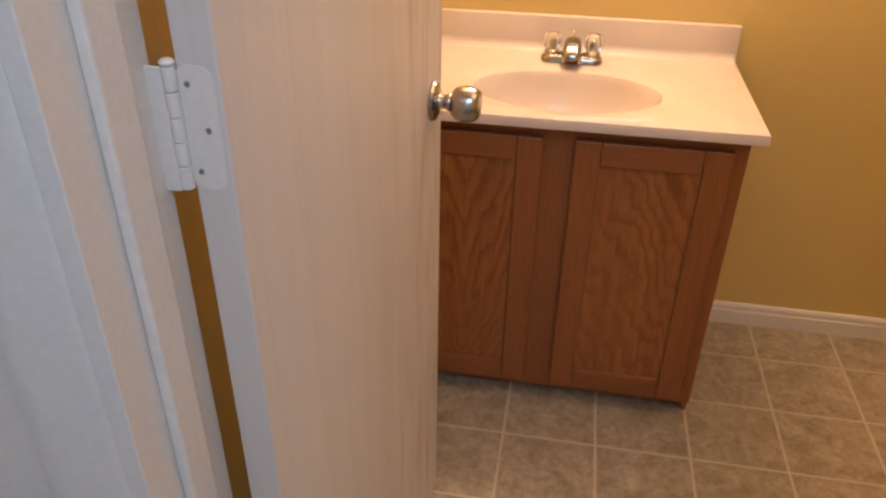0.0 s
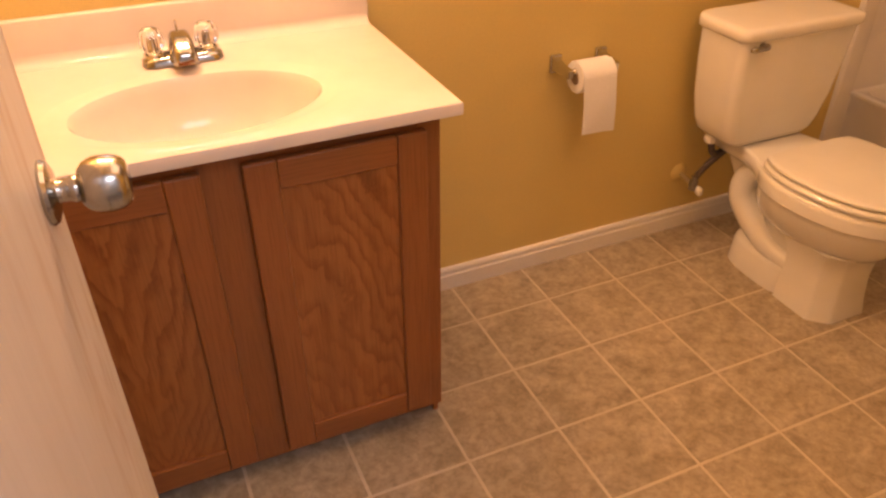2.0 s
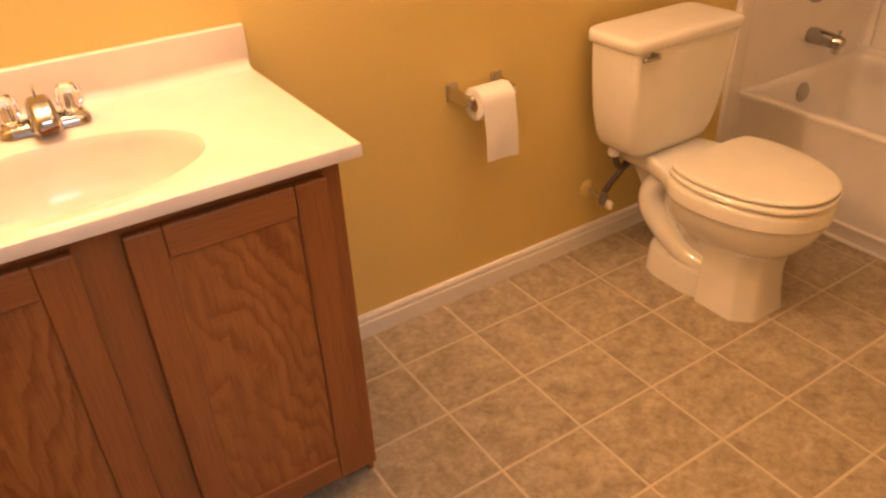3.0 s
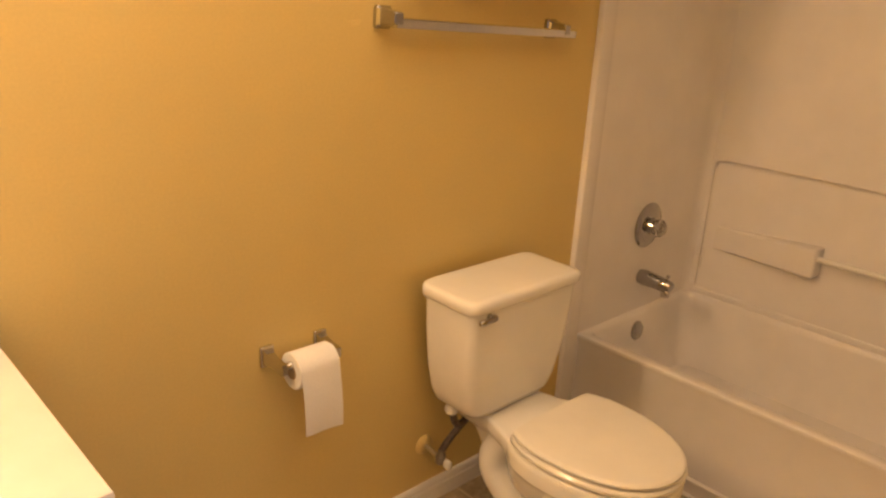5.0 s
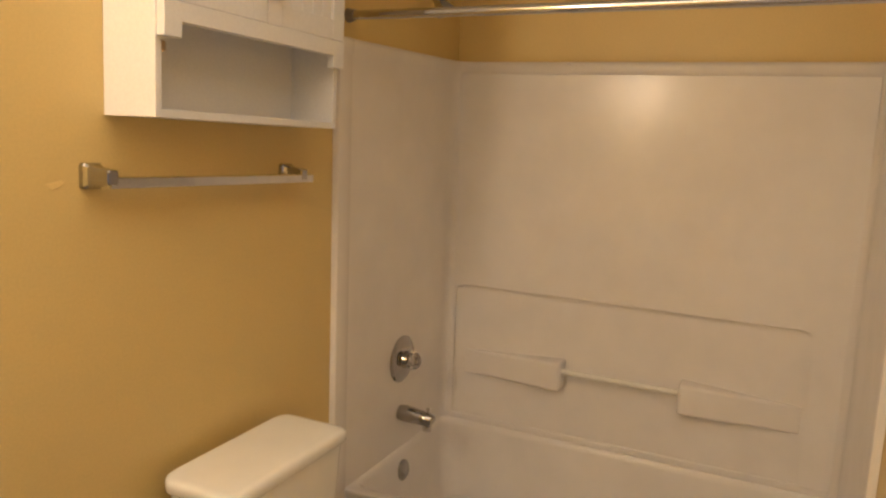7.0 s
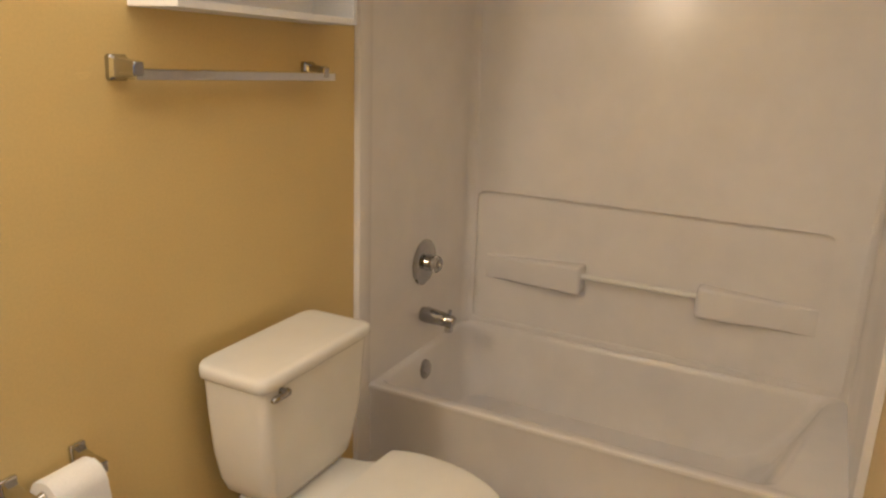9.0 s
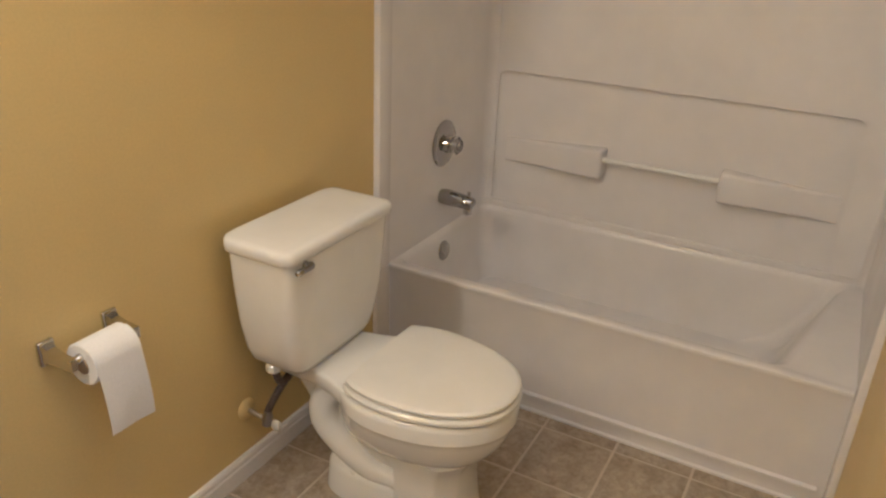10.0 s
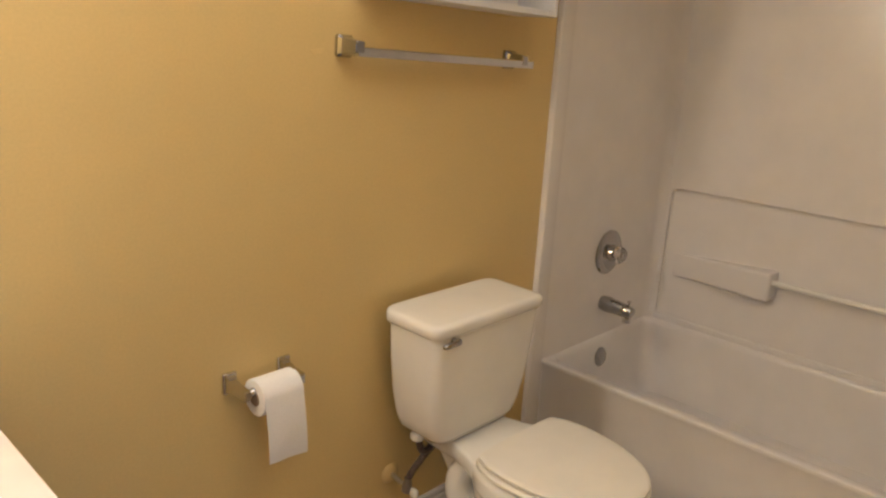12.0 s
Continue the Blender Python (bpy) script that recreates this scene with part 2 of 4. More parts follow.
def curve_points(ctrl, n=24):
    """Points on a Catmull-Rom line through the control points."""
    c = [Vector(p) for p in ctrl]
    c = [c[0] * 2 - c[1]] + c + [c[-1] * 2 - c[-2]]
    out = []
    for i in range(n + 1):
        s = i / n * (len(c) - 3)
        k = min(int(s), len(c) - 4)
        t = s - k
        a, b, d, e = c[k:k + 4]
        out.append(0.5 * ((2 * b) + (d - a) * t + (2 * a - 5 * b + 4 * d - e) * t * t + (3 * b - a - 3 * d + e) * t ** 3))
    return out


def lathe(profile, m, seg=28, bm=None):
    """Turned shape: profile of (radius, height) along the local z of the pose m."""
    rings = [[m @ Vector((r * math.cos(2 * math.pi * k / seg), r * math.sin(2 * math.pi * k / seg), h)) for k in range(seg)] for r, h in profile]
    return loft(rings, (True, True), bm)


def oval(cx, cy, z, rx, front, back, power=2.0, n=48, cut=None):
    """A level egg-shaped ring: half width rx, reach to the front (-y) and back (+y)."""
    out = []
    for k in range(n):
        a = 2 * math.pi * k / n
        c, s = math.cos(a), math.sin(a)
        x = math.copysign(abs(c) ** (2 / power), c) * rx
        y = math.copysign(abs(s) ** (2 / power), s) * (back if s > 0 else front)
        y = min(y, cut) if cut is not None else y
        out.append(Vector((cx + x, cy + y, z)))
    return out


def round_rect(x0, x1, y0, y1, z, r, n=6):
    out = []
    for cx, cy, a0 in ((x1 - r, y1 - r, 0), (x0 + r, y1 - r, 90), (x0 + r, y0 + r, 180), (x1 - r, y0 + r, 270)):
        for k in range(n + 1):
            a = radians(a0 + 90 * k / n)
            out.append(Vector((cx + r * math.cos(a), cy + r * math.sin(a), z)))
    return out


def extrude_profile(prof, axis, a, b, bm=None):
    """A moulding: the (u, v) profile carried from a to b along x or y."""
    r = []
    for s in (a, b):
        r.append([Vector((s, u, v)) if axis == "x" else Vector((u, s, v)) for u, v in prof])
    return loft(r, (True, True), bm)


# ---- plan ----
WEST, EAST, H = -0.835, 2.40, H_CEIL
SOUTH, TUBEND = -1.52, -1.385
DOOR0, DOOR1, DOORTOP = -0.734, 0.035, 2.03
WALLT = 0.10


def setting(name, bm, mat, label, category, smooth=0.0):
    return part(name, bm, mat, None, label, smooth, category, "", "structure")


setting("wall_north", box(WEST - WALLT, EAST + WALLT, 0, WALLT, -0.1, H), WALL, "mustard yellow painted bathroom wall behind the fixtures", "wall")
setting("wall_west", box(WEST - WALLT, WEST, SOUTH, 0, -0.1, H), WALL, "mustard yellow painted wall behind the open door", "wall")
setting("wall_east", box(EAST, EAST + WALLT, -2.9, 0, -0.1, H), WALL, "mustard yellow painted wall above the bathtub", "wall")
MIDW = SOUTH - WALLT / 2


def pierced(y0, y1):
    bm = box(WEST, DOOR0, y0, y1, -0.1, H)
    box(DOOR1, EAST, y0, y1, -0.1, H, bm=bm)
    return box(DOOR0, DOOR1, y0, y1, DOORTOP, H, bm=bm)


setting("hall_wall_door", pierced(SOUTH - WALLT, MIDW), TRIM, "plain pale hall wall with a doorway", "wall")
bm = pierced(MIDW, SOUTH)
setting("wall_south", bm, WALL, "mustard yellow painted wall with a doorway to the hall", "wall")
setting("wall_tub_end", box(0.62, EAST, SOUTH + 0.001, TUBEND, -0.1, H), WALL, "mustard yellow boxed-out wall at the tub foot", "wall")
setting("ceiling", box(WEST - 0.9, EAST + WALLT, -3.0, WALLT, H, H + 0.08), CEIL, "plain white painted ceiling", "ceiling")
setting("hall_wall_back", box(WEST - 0.9, EAST, -3.0, -2.9, -0.1, H), TRIM, "plain pale hall wall", "wall")
setting("hall_wall_west", box(WEST - 0.9, WEST - 0.8, -2.9, SOUTH - WALLT, -0.1, H), TRIM, "plain pale hall wall", "wall")
setting("hall_wall_near", box(WEST - 0.8, WEST, SOUTH - WALLT, SOUTH - 0.001, -0.1, H), TRIM, "plain pale hall wall beside the doorway", "wall")
setting("hall_floor", box(WEST - 0.8, EAST, -2.9, SOUTH - 0.05, -0.1, -0.002), HALLFLOOR, "plain brown hall floor", "floor")
floor = setting("floor", box(WEST, 1.72, SOUTH - 0.05, 0, -0.1, -0.0016), GROUT, "stone-look vinyl floor with pale beige joints", "floor")

# baseboard with a stepped moulded top
BASE = [(0, 0), (-0.015, 0), (-0.0145, 0.046), (-0.0120, 0.049), (-0.0110, 0.053), (-0.0125, 0.057), (-0.0115, 0.064), (-0.008, 0.069), (0, 0.070)]
setting("baseboard_north", extrude_profile(BASE, "x", 0.0 - 0.02, 1.60), TRIM, "white moulded baseboard along the yellow wall", "baseboard", 35)
setting("baseboard_west", extrude_profile([(WEST - u, v) for u, v in BASE], "y", SOUTH, -0.53), TRIM, "white moulded baseboard", "baseboard", 35)
setting("baseboard_tub_end", extrude_profile([(TUBEND - u, v) for u, v in BASE], "x", 0.62, 1.60), TRIM, "white moulded baseboard", "baseboard", 35)

# ---- door frame and door ----
frame_thing = thing("door_frame", "white painted door frame with stops and casing", "door frame", (DOOR0, SOUTH, 0), kind="structure")


def wpart(name, bm, mat, parent, label="", smooth=0.0):
    """A part built in world metres, kept in place under a top-level thing that stands elsewhere."""
    ob = part(name, bm, mat, parent, label, smooth)
    if not parent.parent:
        ob.matrix_parent_inverse = parent.matrix_basis.inverted()
    return ob


J = 0.018
Y0, Y1 = SOUTH - WALLT - 0.012, SOUTH + 0.012
wpart("jamb", box(DOOR0, DOOR0 + J, Y0, Y1, 0, DOORTOP, 0.0015), TRIM, frame_thing)
wpart("jamb", box(DOOR1 - J, DOOR1, Y0, Y1, 0, DOORTOP, 0.0015), TRIM, frame_thing)
wpart("head_jamb", box(DOOR0 + J, DOOR1 - J, Y0, Y1, DOORTOP - J, DOORTOP, 0.0015), TRIM, frame_thing)
wpart("stop", box(DOOR0 + J, DOOR0 + J + 0.011, SOUTH - 0.068, SOUTH - 0.030, 0, DOORTOP - J, 0.003), TRIM, frame_thing)
wpart("stop", box(DOOR1 - J - 0.011, DOOR1 - J, SOUTH - 0.068, SOUTH - 0.030, 0, DOORTOP - J, 0.003), TRIM, frame_thing)
CASE = [(0.0, 0), (0.0, 0.007), (0.003, 0.010), (0.010, 0.012), (0.024, 0.0125), (0.038, 0.0145), (0.052, 0.0165), (0.066, 0.017), (0.075, 0.0145), (0.080, 0.009), (0.080, 0)]


def casing(x_inner, sign, y_face, y_sign):
    rings = [[Vector((x_inner + sign * u, y_face + y_sign * v, z)) for u, v in CASE] for z in (0, DOORTOP + 0.05)]
    return loft(rings)


wpart("casing", casing(DOOR0 + 0.004, -1, SOUTH - WALLT - 0.0005, -1), TRIM, frame_thing, smooth=30)
wpart("casing", casing(DOOR1 - 0.004, 1, SOUTH - WALLT - 0.0005, -1), TRIM, frame_thing, smooth=30)
wpart("casing", casing(DOOR0 + 0.004, -1, SOUTH + 0.0005, 1), TRIM, frame_thing, smooth=30)
wpart("casing", casing(DOOR1 - 0.004, 1, SOUTH + 0.0005, 1), TRIM, frame_thing, smooth=30)

HINGE = (DOOR0 + J + 0.015, SOUTH + 0.010)
KNOB_Z, LEAF, THICK, SWING = 0.966, 0.705, 0.035, 86.6
door = thing("door_1", "pale white printed wood-grain door standing open", "door", (HINGE[0], HINGE[1], 0))
door.matrix_basis = pose(HINGE[0], HINGE[1], 0, 0, 0, SWING)
# the leaf in its own axes: x from the hinge to the lock edge, y across the thickness
leaf = part("door_leaf", box(0.004, LEAF, -THICK - 0.004, -0.004, 0.012, DOORTOP - J - 0.003, 0.002), DOOR, door)


def knob_shape(side):
    m = pose(LEAF - 0.06, -0.004 if side > 0 else -THICK - 0.004, KNOB_Z, -90 if side > 0 else 90)
    rose = lathe([(0.0325, 0), (0.033, 0.003), (0.031, 0.007), (0.024, 0.010), (0.014, 0.012)], m)
    neck = lathe([(0.0135, 0.009), (0.0115, 0.014), (0.0115, 0.022), (0.0140, 0.026), (0.0140, 0.030), (0.012, 0.034)], m)
    ball = lathe([(0.011, 0.031), (0.019, 0.033), (0.0245, 0.038), (0.0278, 0.045), (0.0290, 0.053), (0.0288, 0.061), (0.0272, 0.069), (0.0240, 0.075), (0.0205, 0.0775), (0.0190, 0.0765), (0.0175, 0.0785), (0.006, 0.080)], m)
    return rose, neck, ball


for s in (1, -1):
    r, n, k = knob_shape(s)
    rose = part("knob_rose", r, NICKEL, door, "brushed nickel knob plate", 35)
    part("knob_neck", n, NICKEL, door, "brushed nickel knob neck", 35)
    part("door_knob", k, NICKEL, door, "round brushed nickel door knob", 35)
part("latch_plate", box(LEAF - 0.0005, LEAF + 0.0012, -0.033, -0.011, KNOB_Z - 0.028, KNOB_Z + 0.028, 0.0005), NICKEL, door)


def hinge(z):
    knuckles = bmesh.new()
    for i in range(5):
        z0 = z - 0.0508 + i * 0.0203
        lathe([(0.0046, 0.0004), (0.0054, 0.0012), (0.0054, 0.0192), (0.0046, 0.0200)], pose(0, 0, z0), 16, knuckles)
    lathe([(0.0040, 0), (0.0062, 0.0010), (0.0062, 0.0025), (0.004, 0.0045)], pose(0, 0, z + 0.0508), 16, knuckles)
    barrel = part("hinge_barrel", knuckles, TRIM, door, "white overpainted hinge barrel", 35)
    outline = round_rect(-0.034, -0.002, z - 0.0508, z + 0.0508, 0, 0.012, 5)
    plate = part("hinge_plate", loft([[Vector((x, p.x, p.y)) for p in outline] for x in (0.0043, 0.0034, 0.0030)]), TRIM, door, "white overpainted hinge plate")
    wpart("jamb_plate", box(DOOR0 + J - 0.001, HINGE[0] - 0.003, HINGE[1] - 0.007, HINGE[1] - 0.004, z - 0.0508, z + 0.0508, 0.0008), TRIM, frame_thing, "white overpainted hinge plate")
    for sz, sy in ((-0.036, -0.012), (0.0, -0.024), (0.036, -0.012)):
        part("screw", lathe([(0.0026, 0), (0.0024, 0.0010), (0.0010, 0.0005)], pose(0.0034, sy, z + sz, 0, -90, 0), 12), NICKEL, plate, "dull metal screw")


for z in (0.25, 1.168, 1.80):
    hinge(z)

# ---- vanity ----
CT_X0, CT_X1, CT_Y, CT_Z = -0.825, 0.0, -0.512, 0.812
CB_X0, CB_X1, CB_Y = -0.80, -0.020, -0.455
vanity = thing("vanity_cabinet", "reddish stained oak vanity cabinet with two doors", "cabinet", (VAN_X, CB_Y, 0))
wpart("side_panel", box(CB_X1 - 0.012, CB_X1, CB_Y + 0.019, -0.002, 0.0, CT_Z - 0.022, 0.001), OAK_V, vanity)
wpart("side_panel", box(CB_X0, CB_X0 + 0.012, CB_Y + 0.019, -0.002, 0.0, CT_Z - 0.022, 0.001), OAK_V, vanity)
wpart("cabinet_back", box(CB_X0 + 0.012, CB_X1 - 0.012, -0.012, -0.002, 0.05, CT_Z - 0.022), OAK_V, vanity)
wpart("cabinet_bottom", box(CB_X0 + 0.012, CB_X1 - 0.012, CB_Y + 0.019, -0.012, 0.055, 0.067), OAK_H, vanity)
wpart("toe_kick", box(CB_X0 + 0.012, CB_X1 - 0.012, CB_Y + 0.050, CB_Y + 0.062, 0.0, 0.055), OAK_H, vanity)
FZ0, FZ1 = 0.040, CT_Z - 0.022
FS = 0.045
MID0, MID1 = -0.475, -0.365
wpart("face_stile", box(CB_X1 - FS, CB_X1, CB_Y, CB_Y + 0.019, FZ0, FZ1, 0.001), OAK_V, vanity)
wpart("face_stile", box(CB_X0, CB_X0 + FS, CB_Y, CB_Y + 0.019, FZ0, FZ1, 0.001), OAK_V, vanity)
wpart("face_stile", box(MID0, MID1, CB_Y, CB_Y + 0.019, FZ0, FZ1, 0.001), OAK_V, vanity)
for a, b in ((CB_X0 + FS, MID0), (MID1, CB_X1 - FS)):
    wpart("face_rail", box(a, b, CB_Y + 0.0005, CB_Y + 0.019, FZ1 - 0.055, FZ1, 0.001), OAK_H, vanity)
    wpart("face_rail", box(a, b, CB_Y + 0.0005, CB_Y + 0.019, FZ0, FZ0 + 0.045, 0.001), OAK_H, vanity)


def cabinet_door(x0, x1, panel):
    z0, z1, y0, y1 = 0.062, 0.752, CB_Y - 0.0195, CB_Y - 0.0015
    d = thing("cabinet_door", "", "", (0, 0, 0))
    d.parent = vanity
    d.matrix_parent_inverse = vanity.matrix_basis.inverted()
    S = 0.058
    part("stile", box(x0, x0 + S, y0, y1, z0, z1, 0.004, 2), OAK_V, d)
    part("stile", box(x1 - S, x1, y0, y1, z0, z1, 0.004, 2), OAK_V, d)
    part("rail", box(x0 + S, x1 - S, y0 + 0.0006, y1, z1 - S, z1, 0.004, 2), OAK_H, d)
    part("rail", box(x0 + S, x1 - S, y0 + 0.0006, y1, z0, z0 + S, 0.004, 2), OAK_H, d)
    part("door_panel", box(x0 + S - 0.004, x1 - S + 0.004, y0 + 0.009, y1, z0 + S - 0.004, z1 - S + 0.004), panel, d)


cabinet_door(-0.384, -0.052, OAK_P)
cabinet_door(-0.768, -0.452, OAK_Q)


def countertop():
    """A cast top with an oval bowl and a rounded lip."""
    cx, cy, rx, ry = -0.415, -0.315, 0.215, 0.140
    n = 64
    rings = []
    outer = []
    for k in range(n):
        a = 2 * math.pi * k / n
        c, s = math.cos(a), math.sin(a)
        hx = (CT_X1 - cx if c > 0 else cx - CT_X0) - 0.004
        hy = (-0.003 - cy if s > 0 else cy - CT_Y) - (0.0 if s > 0 else 0.004)
        t = min(hx / abs(c) if abs(c) > 1e-6 else 1e9, hy / abs(s) if abs(s) > 1e-6 else 1e9)
        outer.append((cx + c * t, cy + s * t))
    # corners of the top take the nearest ring points
    for px, py in ((CT_X1 - 0.004, -0.003), (CT_X0 + 0.004, -0.003), (CT_X0 + 0.004, CT_Y + 0.004), (CT_X1 - 0.004, CT_Y + 0.004)):
        i = min(range(n), key=lambda j: (outer[j][0] - px) ** 2 + (outer[j][1] - py) ** 2)
        outer[i] = (px, py)

    def grow(d):
        out = []
        for x, y in outer:
            sx = d if x > CT_X1 - 0.0045 else (-d if x < CT_X0 + 0.0045 else 0)
            sy = -d if y < CT_Y + 0.0045 else 0
            out.append((x + sx, y + sy))
        return out
    for d, z in ((0.0, CT_Z - 0.024), (0.003, CT_Z - 0.0235), (0.004, CT_Z - 0.020), (0.004, CT_Z - 0.004), (0.0028, CT_Z - 0.001), (0.0, CT_Z)):
        rings.append([Vector((x, y, z)) for x, y in grow(d)])
    for f, z in ((1.22, 0.0), (1.18, -0.0008), (1.12, -0.003), (1.03, -0.0035), (1.005, -0.0050), (0.985, -0.011), (0.965, -0.022), (0.93, -0.045), (0.87, -0.078), (0.76, -0.108), (0.58, -0.128), (0.34, -0.138), (0.12, -0.142)):
        rings.append([Vector((cx + rx * f * math.cos(2 * math.pi * k / n), cy + ry * f * math.sin(2 * math.pi * k / n), CT_Z + z)) for k in range(n)])
    return loft(rings, (False, True))


top = thing("countertop_sink", "glossy cream cultured marble vanity top with oval basin", "countertop", (VAN_X, -0.25, CT_Z - 0.024))
wpart("countertop", countertop(), MARBLE, top, smooth=38)
wpart("backsplash", box(CT_X0, CT_X1, -0.021, -0.001, CT_Z - 0.001, CT_Z + 0.090, 0.004, 3), MARBLE, top, smooth=38)
CR = 0.022
cove = [(-0.0205, CT_Z + CR)] + [(-0.0215 - CR * (1 - math.cos(radians(90 * k / 8))), CT_Z + CR - CR * math.sin(radians(90 * k / 8)) + 0.0004) for k in range(9)] + [(-0.0215 - CR, CT_Z - 0.002), (-0.0205, CT_Z - 0.002)]
wpart("cove", extrude_profile(cove, "x", CT_X0 + 0.004, CT_X1 - 0.004), MARBLE, top, "", 40)
wpart("drain", lathe([(0.022, 0), (0.021, 0.002), (0.015, 0.001), (0.012, 0.003), (0.004, 0.004)], pose(-0.415, -0.315, CT_Z - 0.1418)), CHROME, top, "chrome drain fitting", 35)

faucet = thing("bathroom_faucet", "chrome faucet with clear acrylic knobs on the vanity top", "faucet", (-0.412, -0.105, CT_Z))
FX, FY, FZ = -0.412, -0.105, CT_Z


def faucet_base():
    rings = []
    for g, z in ((0, 0), (0.002, 0.003), (0.001, 0.012), (-0.004, 0.018), (-0.010, 0.021)):
        rings.append(round_rect(FX - 0.075 - g, FX + 0.075 + g, FY - 0.026 - g, FY + 0.026 + g, FZ + z, 0.022))
    return loft(rings)


wpart("faucet_base", faucet_base(), CHROME_D, faucet, smooth=40)


def spout():
    """A stubby cast spout: a tapered hood that leans out over the basin."""
    rings = []
    for f, w, z0, z1, r in ((0.022, 0.018, 0.012, 0.046, 0.006), (0.012, 0.025, 0.010, 0.058, 0.010), (-0.006, 0.029, 0.008, 0.063, 0.013), (-0.028, 0.029, 0.008, 0.059, 0.013), (-0.048, 0.027, 0.010, 0.050, 0.011), (-0.062, 0.024, 0.012, 0.041, 0.009), (-0.070, 0.018, 0.015, 0.032, 0.007)):
        flat = round_rect(-w, w, z0, z1, 0, r, 5)
        rings.append([Vector((FX + p.x * (1.0 - 0.35 * max(0.0, (p.y - z0) / (z1 - z0))), FY + f, FZ + p.y)) for p in flat])
    return loft(rings)


wpart("spout", spout(), CHROME_D, faucet, smooth=50)
wpart("lift_rod", tube([(FX, FY + 0.019, FZ + 0.02), (FX, FY + 0.019, FZ + 0.075)], 0.0025, 8), CHROME, faucet, "", 40)
for sx in (-1, 1):
    m = pose(FX + sx * 0.051, FY, FZ + 0.018)
    wpart("knob_collar", lathe([(0.021, 0), (0.020, 0.006), (0.014, 0.009), (0.009, 0.010)], m), CHROME, faucet, "", 40)
    prof = [(0.010, 0.010), (0.018, 0.012), (0.0225, 0.018), (0.0235, 0.028), (0.022, 0.038), (0.018, 0.047), (0.0165, 0.050), (0.014, 0.052), (0.004, 0.0525)]
    wpart("acrylic_knob", lathe(prof, m, 10), GLASS, faucet, "clear faceted acrylic knob")
    wpart("knob_core", lathe([(0.007, 0.008), (0.006, 0.030), (0.004, 0.036)], m, 12), CHROME, faucet, "", 40)

mirror = thing("wall_mirror", "frameless wall mirror held by small clips", "mirror", (VAN_X, -0.003, 1.052))
wpart("mirror_glass", box(-0.80, -0.020, -0.006, -0.001, 1.052, 1.80, 0.0008), MIRROR, mirror)
for x in (-0.70, -0.115):
    wpart("mirror_clip", box(x - 0.022, x + 0.022, -0.009, -0.0065, 1.045, 1.058, 0.001), PEWTER, mirror, "small dark mirror clip")
    wpart("clip_foot", box(x - 0.022, x + 0.022, -0.009, -0.001, 1.044, 1.0515, 0.001), PEWTER, mirror)

# ---- toilet paper holder ----
TPZ, TPA, TPB = 0.632, 0.506, 0.645
holder = thing("toilet_paper_holder", "chrome toilet paper holder fixed to the yellow wall", "paper holder", (0.57, 0, TPZ))
for x in (TPA, TPB):
    wpart("wall_plate", box(x - 0.017, x + 0.017, -0.010, 0.0, TPZ - 0.025, TPZ + 0.025, 0.004, 3), CHROME, holder, smooth=40)
    arm = [[Vector((x + sx * w, y, TPZ + dz + sz * h)) for sx, sz in ((-1, -1), (1, -1), (1, 1), (-1, 1))] for y, w, h, dz in ((-0.008, 0.013, 0.021, 0), (-0.022, 0.009, 0.014, -0.001), (-0.045, 0.0075, 0.012, -0.003), (-0.078, 0.0075, 0.012, -0.005), (-0.082, 0.006, 0.010, -0.005))]
    wpart("arm", loft(arm), CHROME, holder)
RY, RZ, RR = -0.066, TPZ - 0.020, 0.042
wpart("roller", tube([(TPA + 0.006, RY, TPZ - 0.005), (TPA + 0.02, RY, TPZ - 0.005), (TPB - 0.02, RY, TPZ - 0.005), (TPB - 0.006, RY, TPZ - 0.005)], [0.005, 0.010, 0.010, 0.005], 14), CHROME, holder, "", 40)
roll = thing("toilet_paper_roll", "white toilet paper roll with a hanging sheet", "toilet paper", (0.57, RY, RZ))


def paper_roll():
    bm = bmesh.new()
    x0, x1 = TPA + 0.024, TPB - 0.016
    prof = [(0.019, x0), (RR - 0.002, x0), (RR, x0 + 0.002), (RR, x1 - 0.002), (RR - 0.002, x1), (0.019, x1)]
    rings = [[Vector((x, RY + r * math.cos(2 * math.pi * k / 40), RZ + r * math.sin(2 * math.pi * k / 40))) for k in range(40)] for r, x in prof]
    rings.append(rings[0])
    loft(rings[:-1], (False, False), bm)
    vs = list(bm.verts)
    for k in range(40):
        bm.faces.new((vs[k], vs[(k + 1) % 40], vs[200 + (k + 1) % 40], vs[200 + k]))
    return bm


wpart("paper", paper_roll(), PAPER, roll, "", 40)


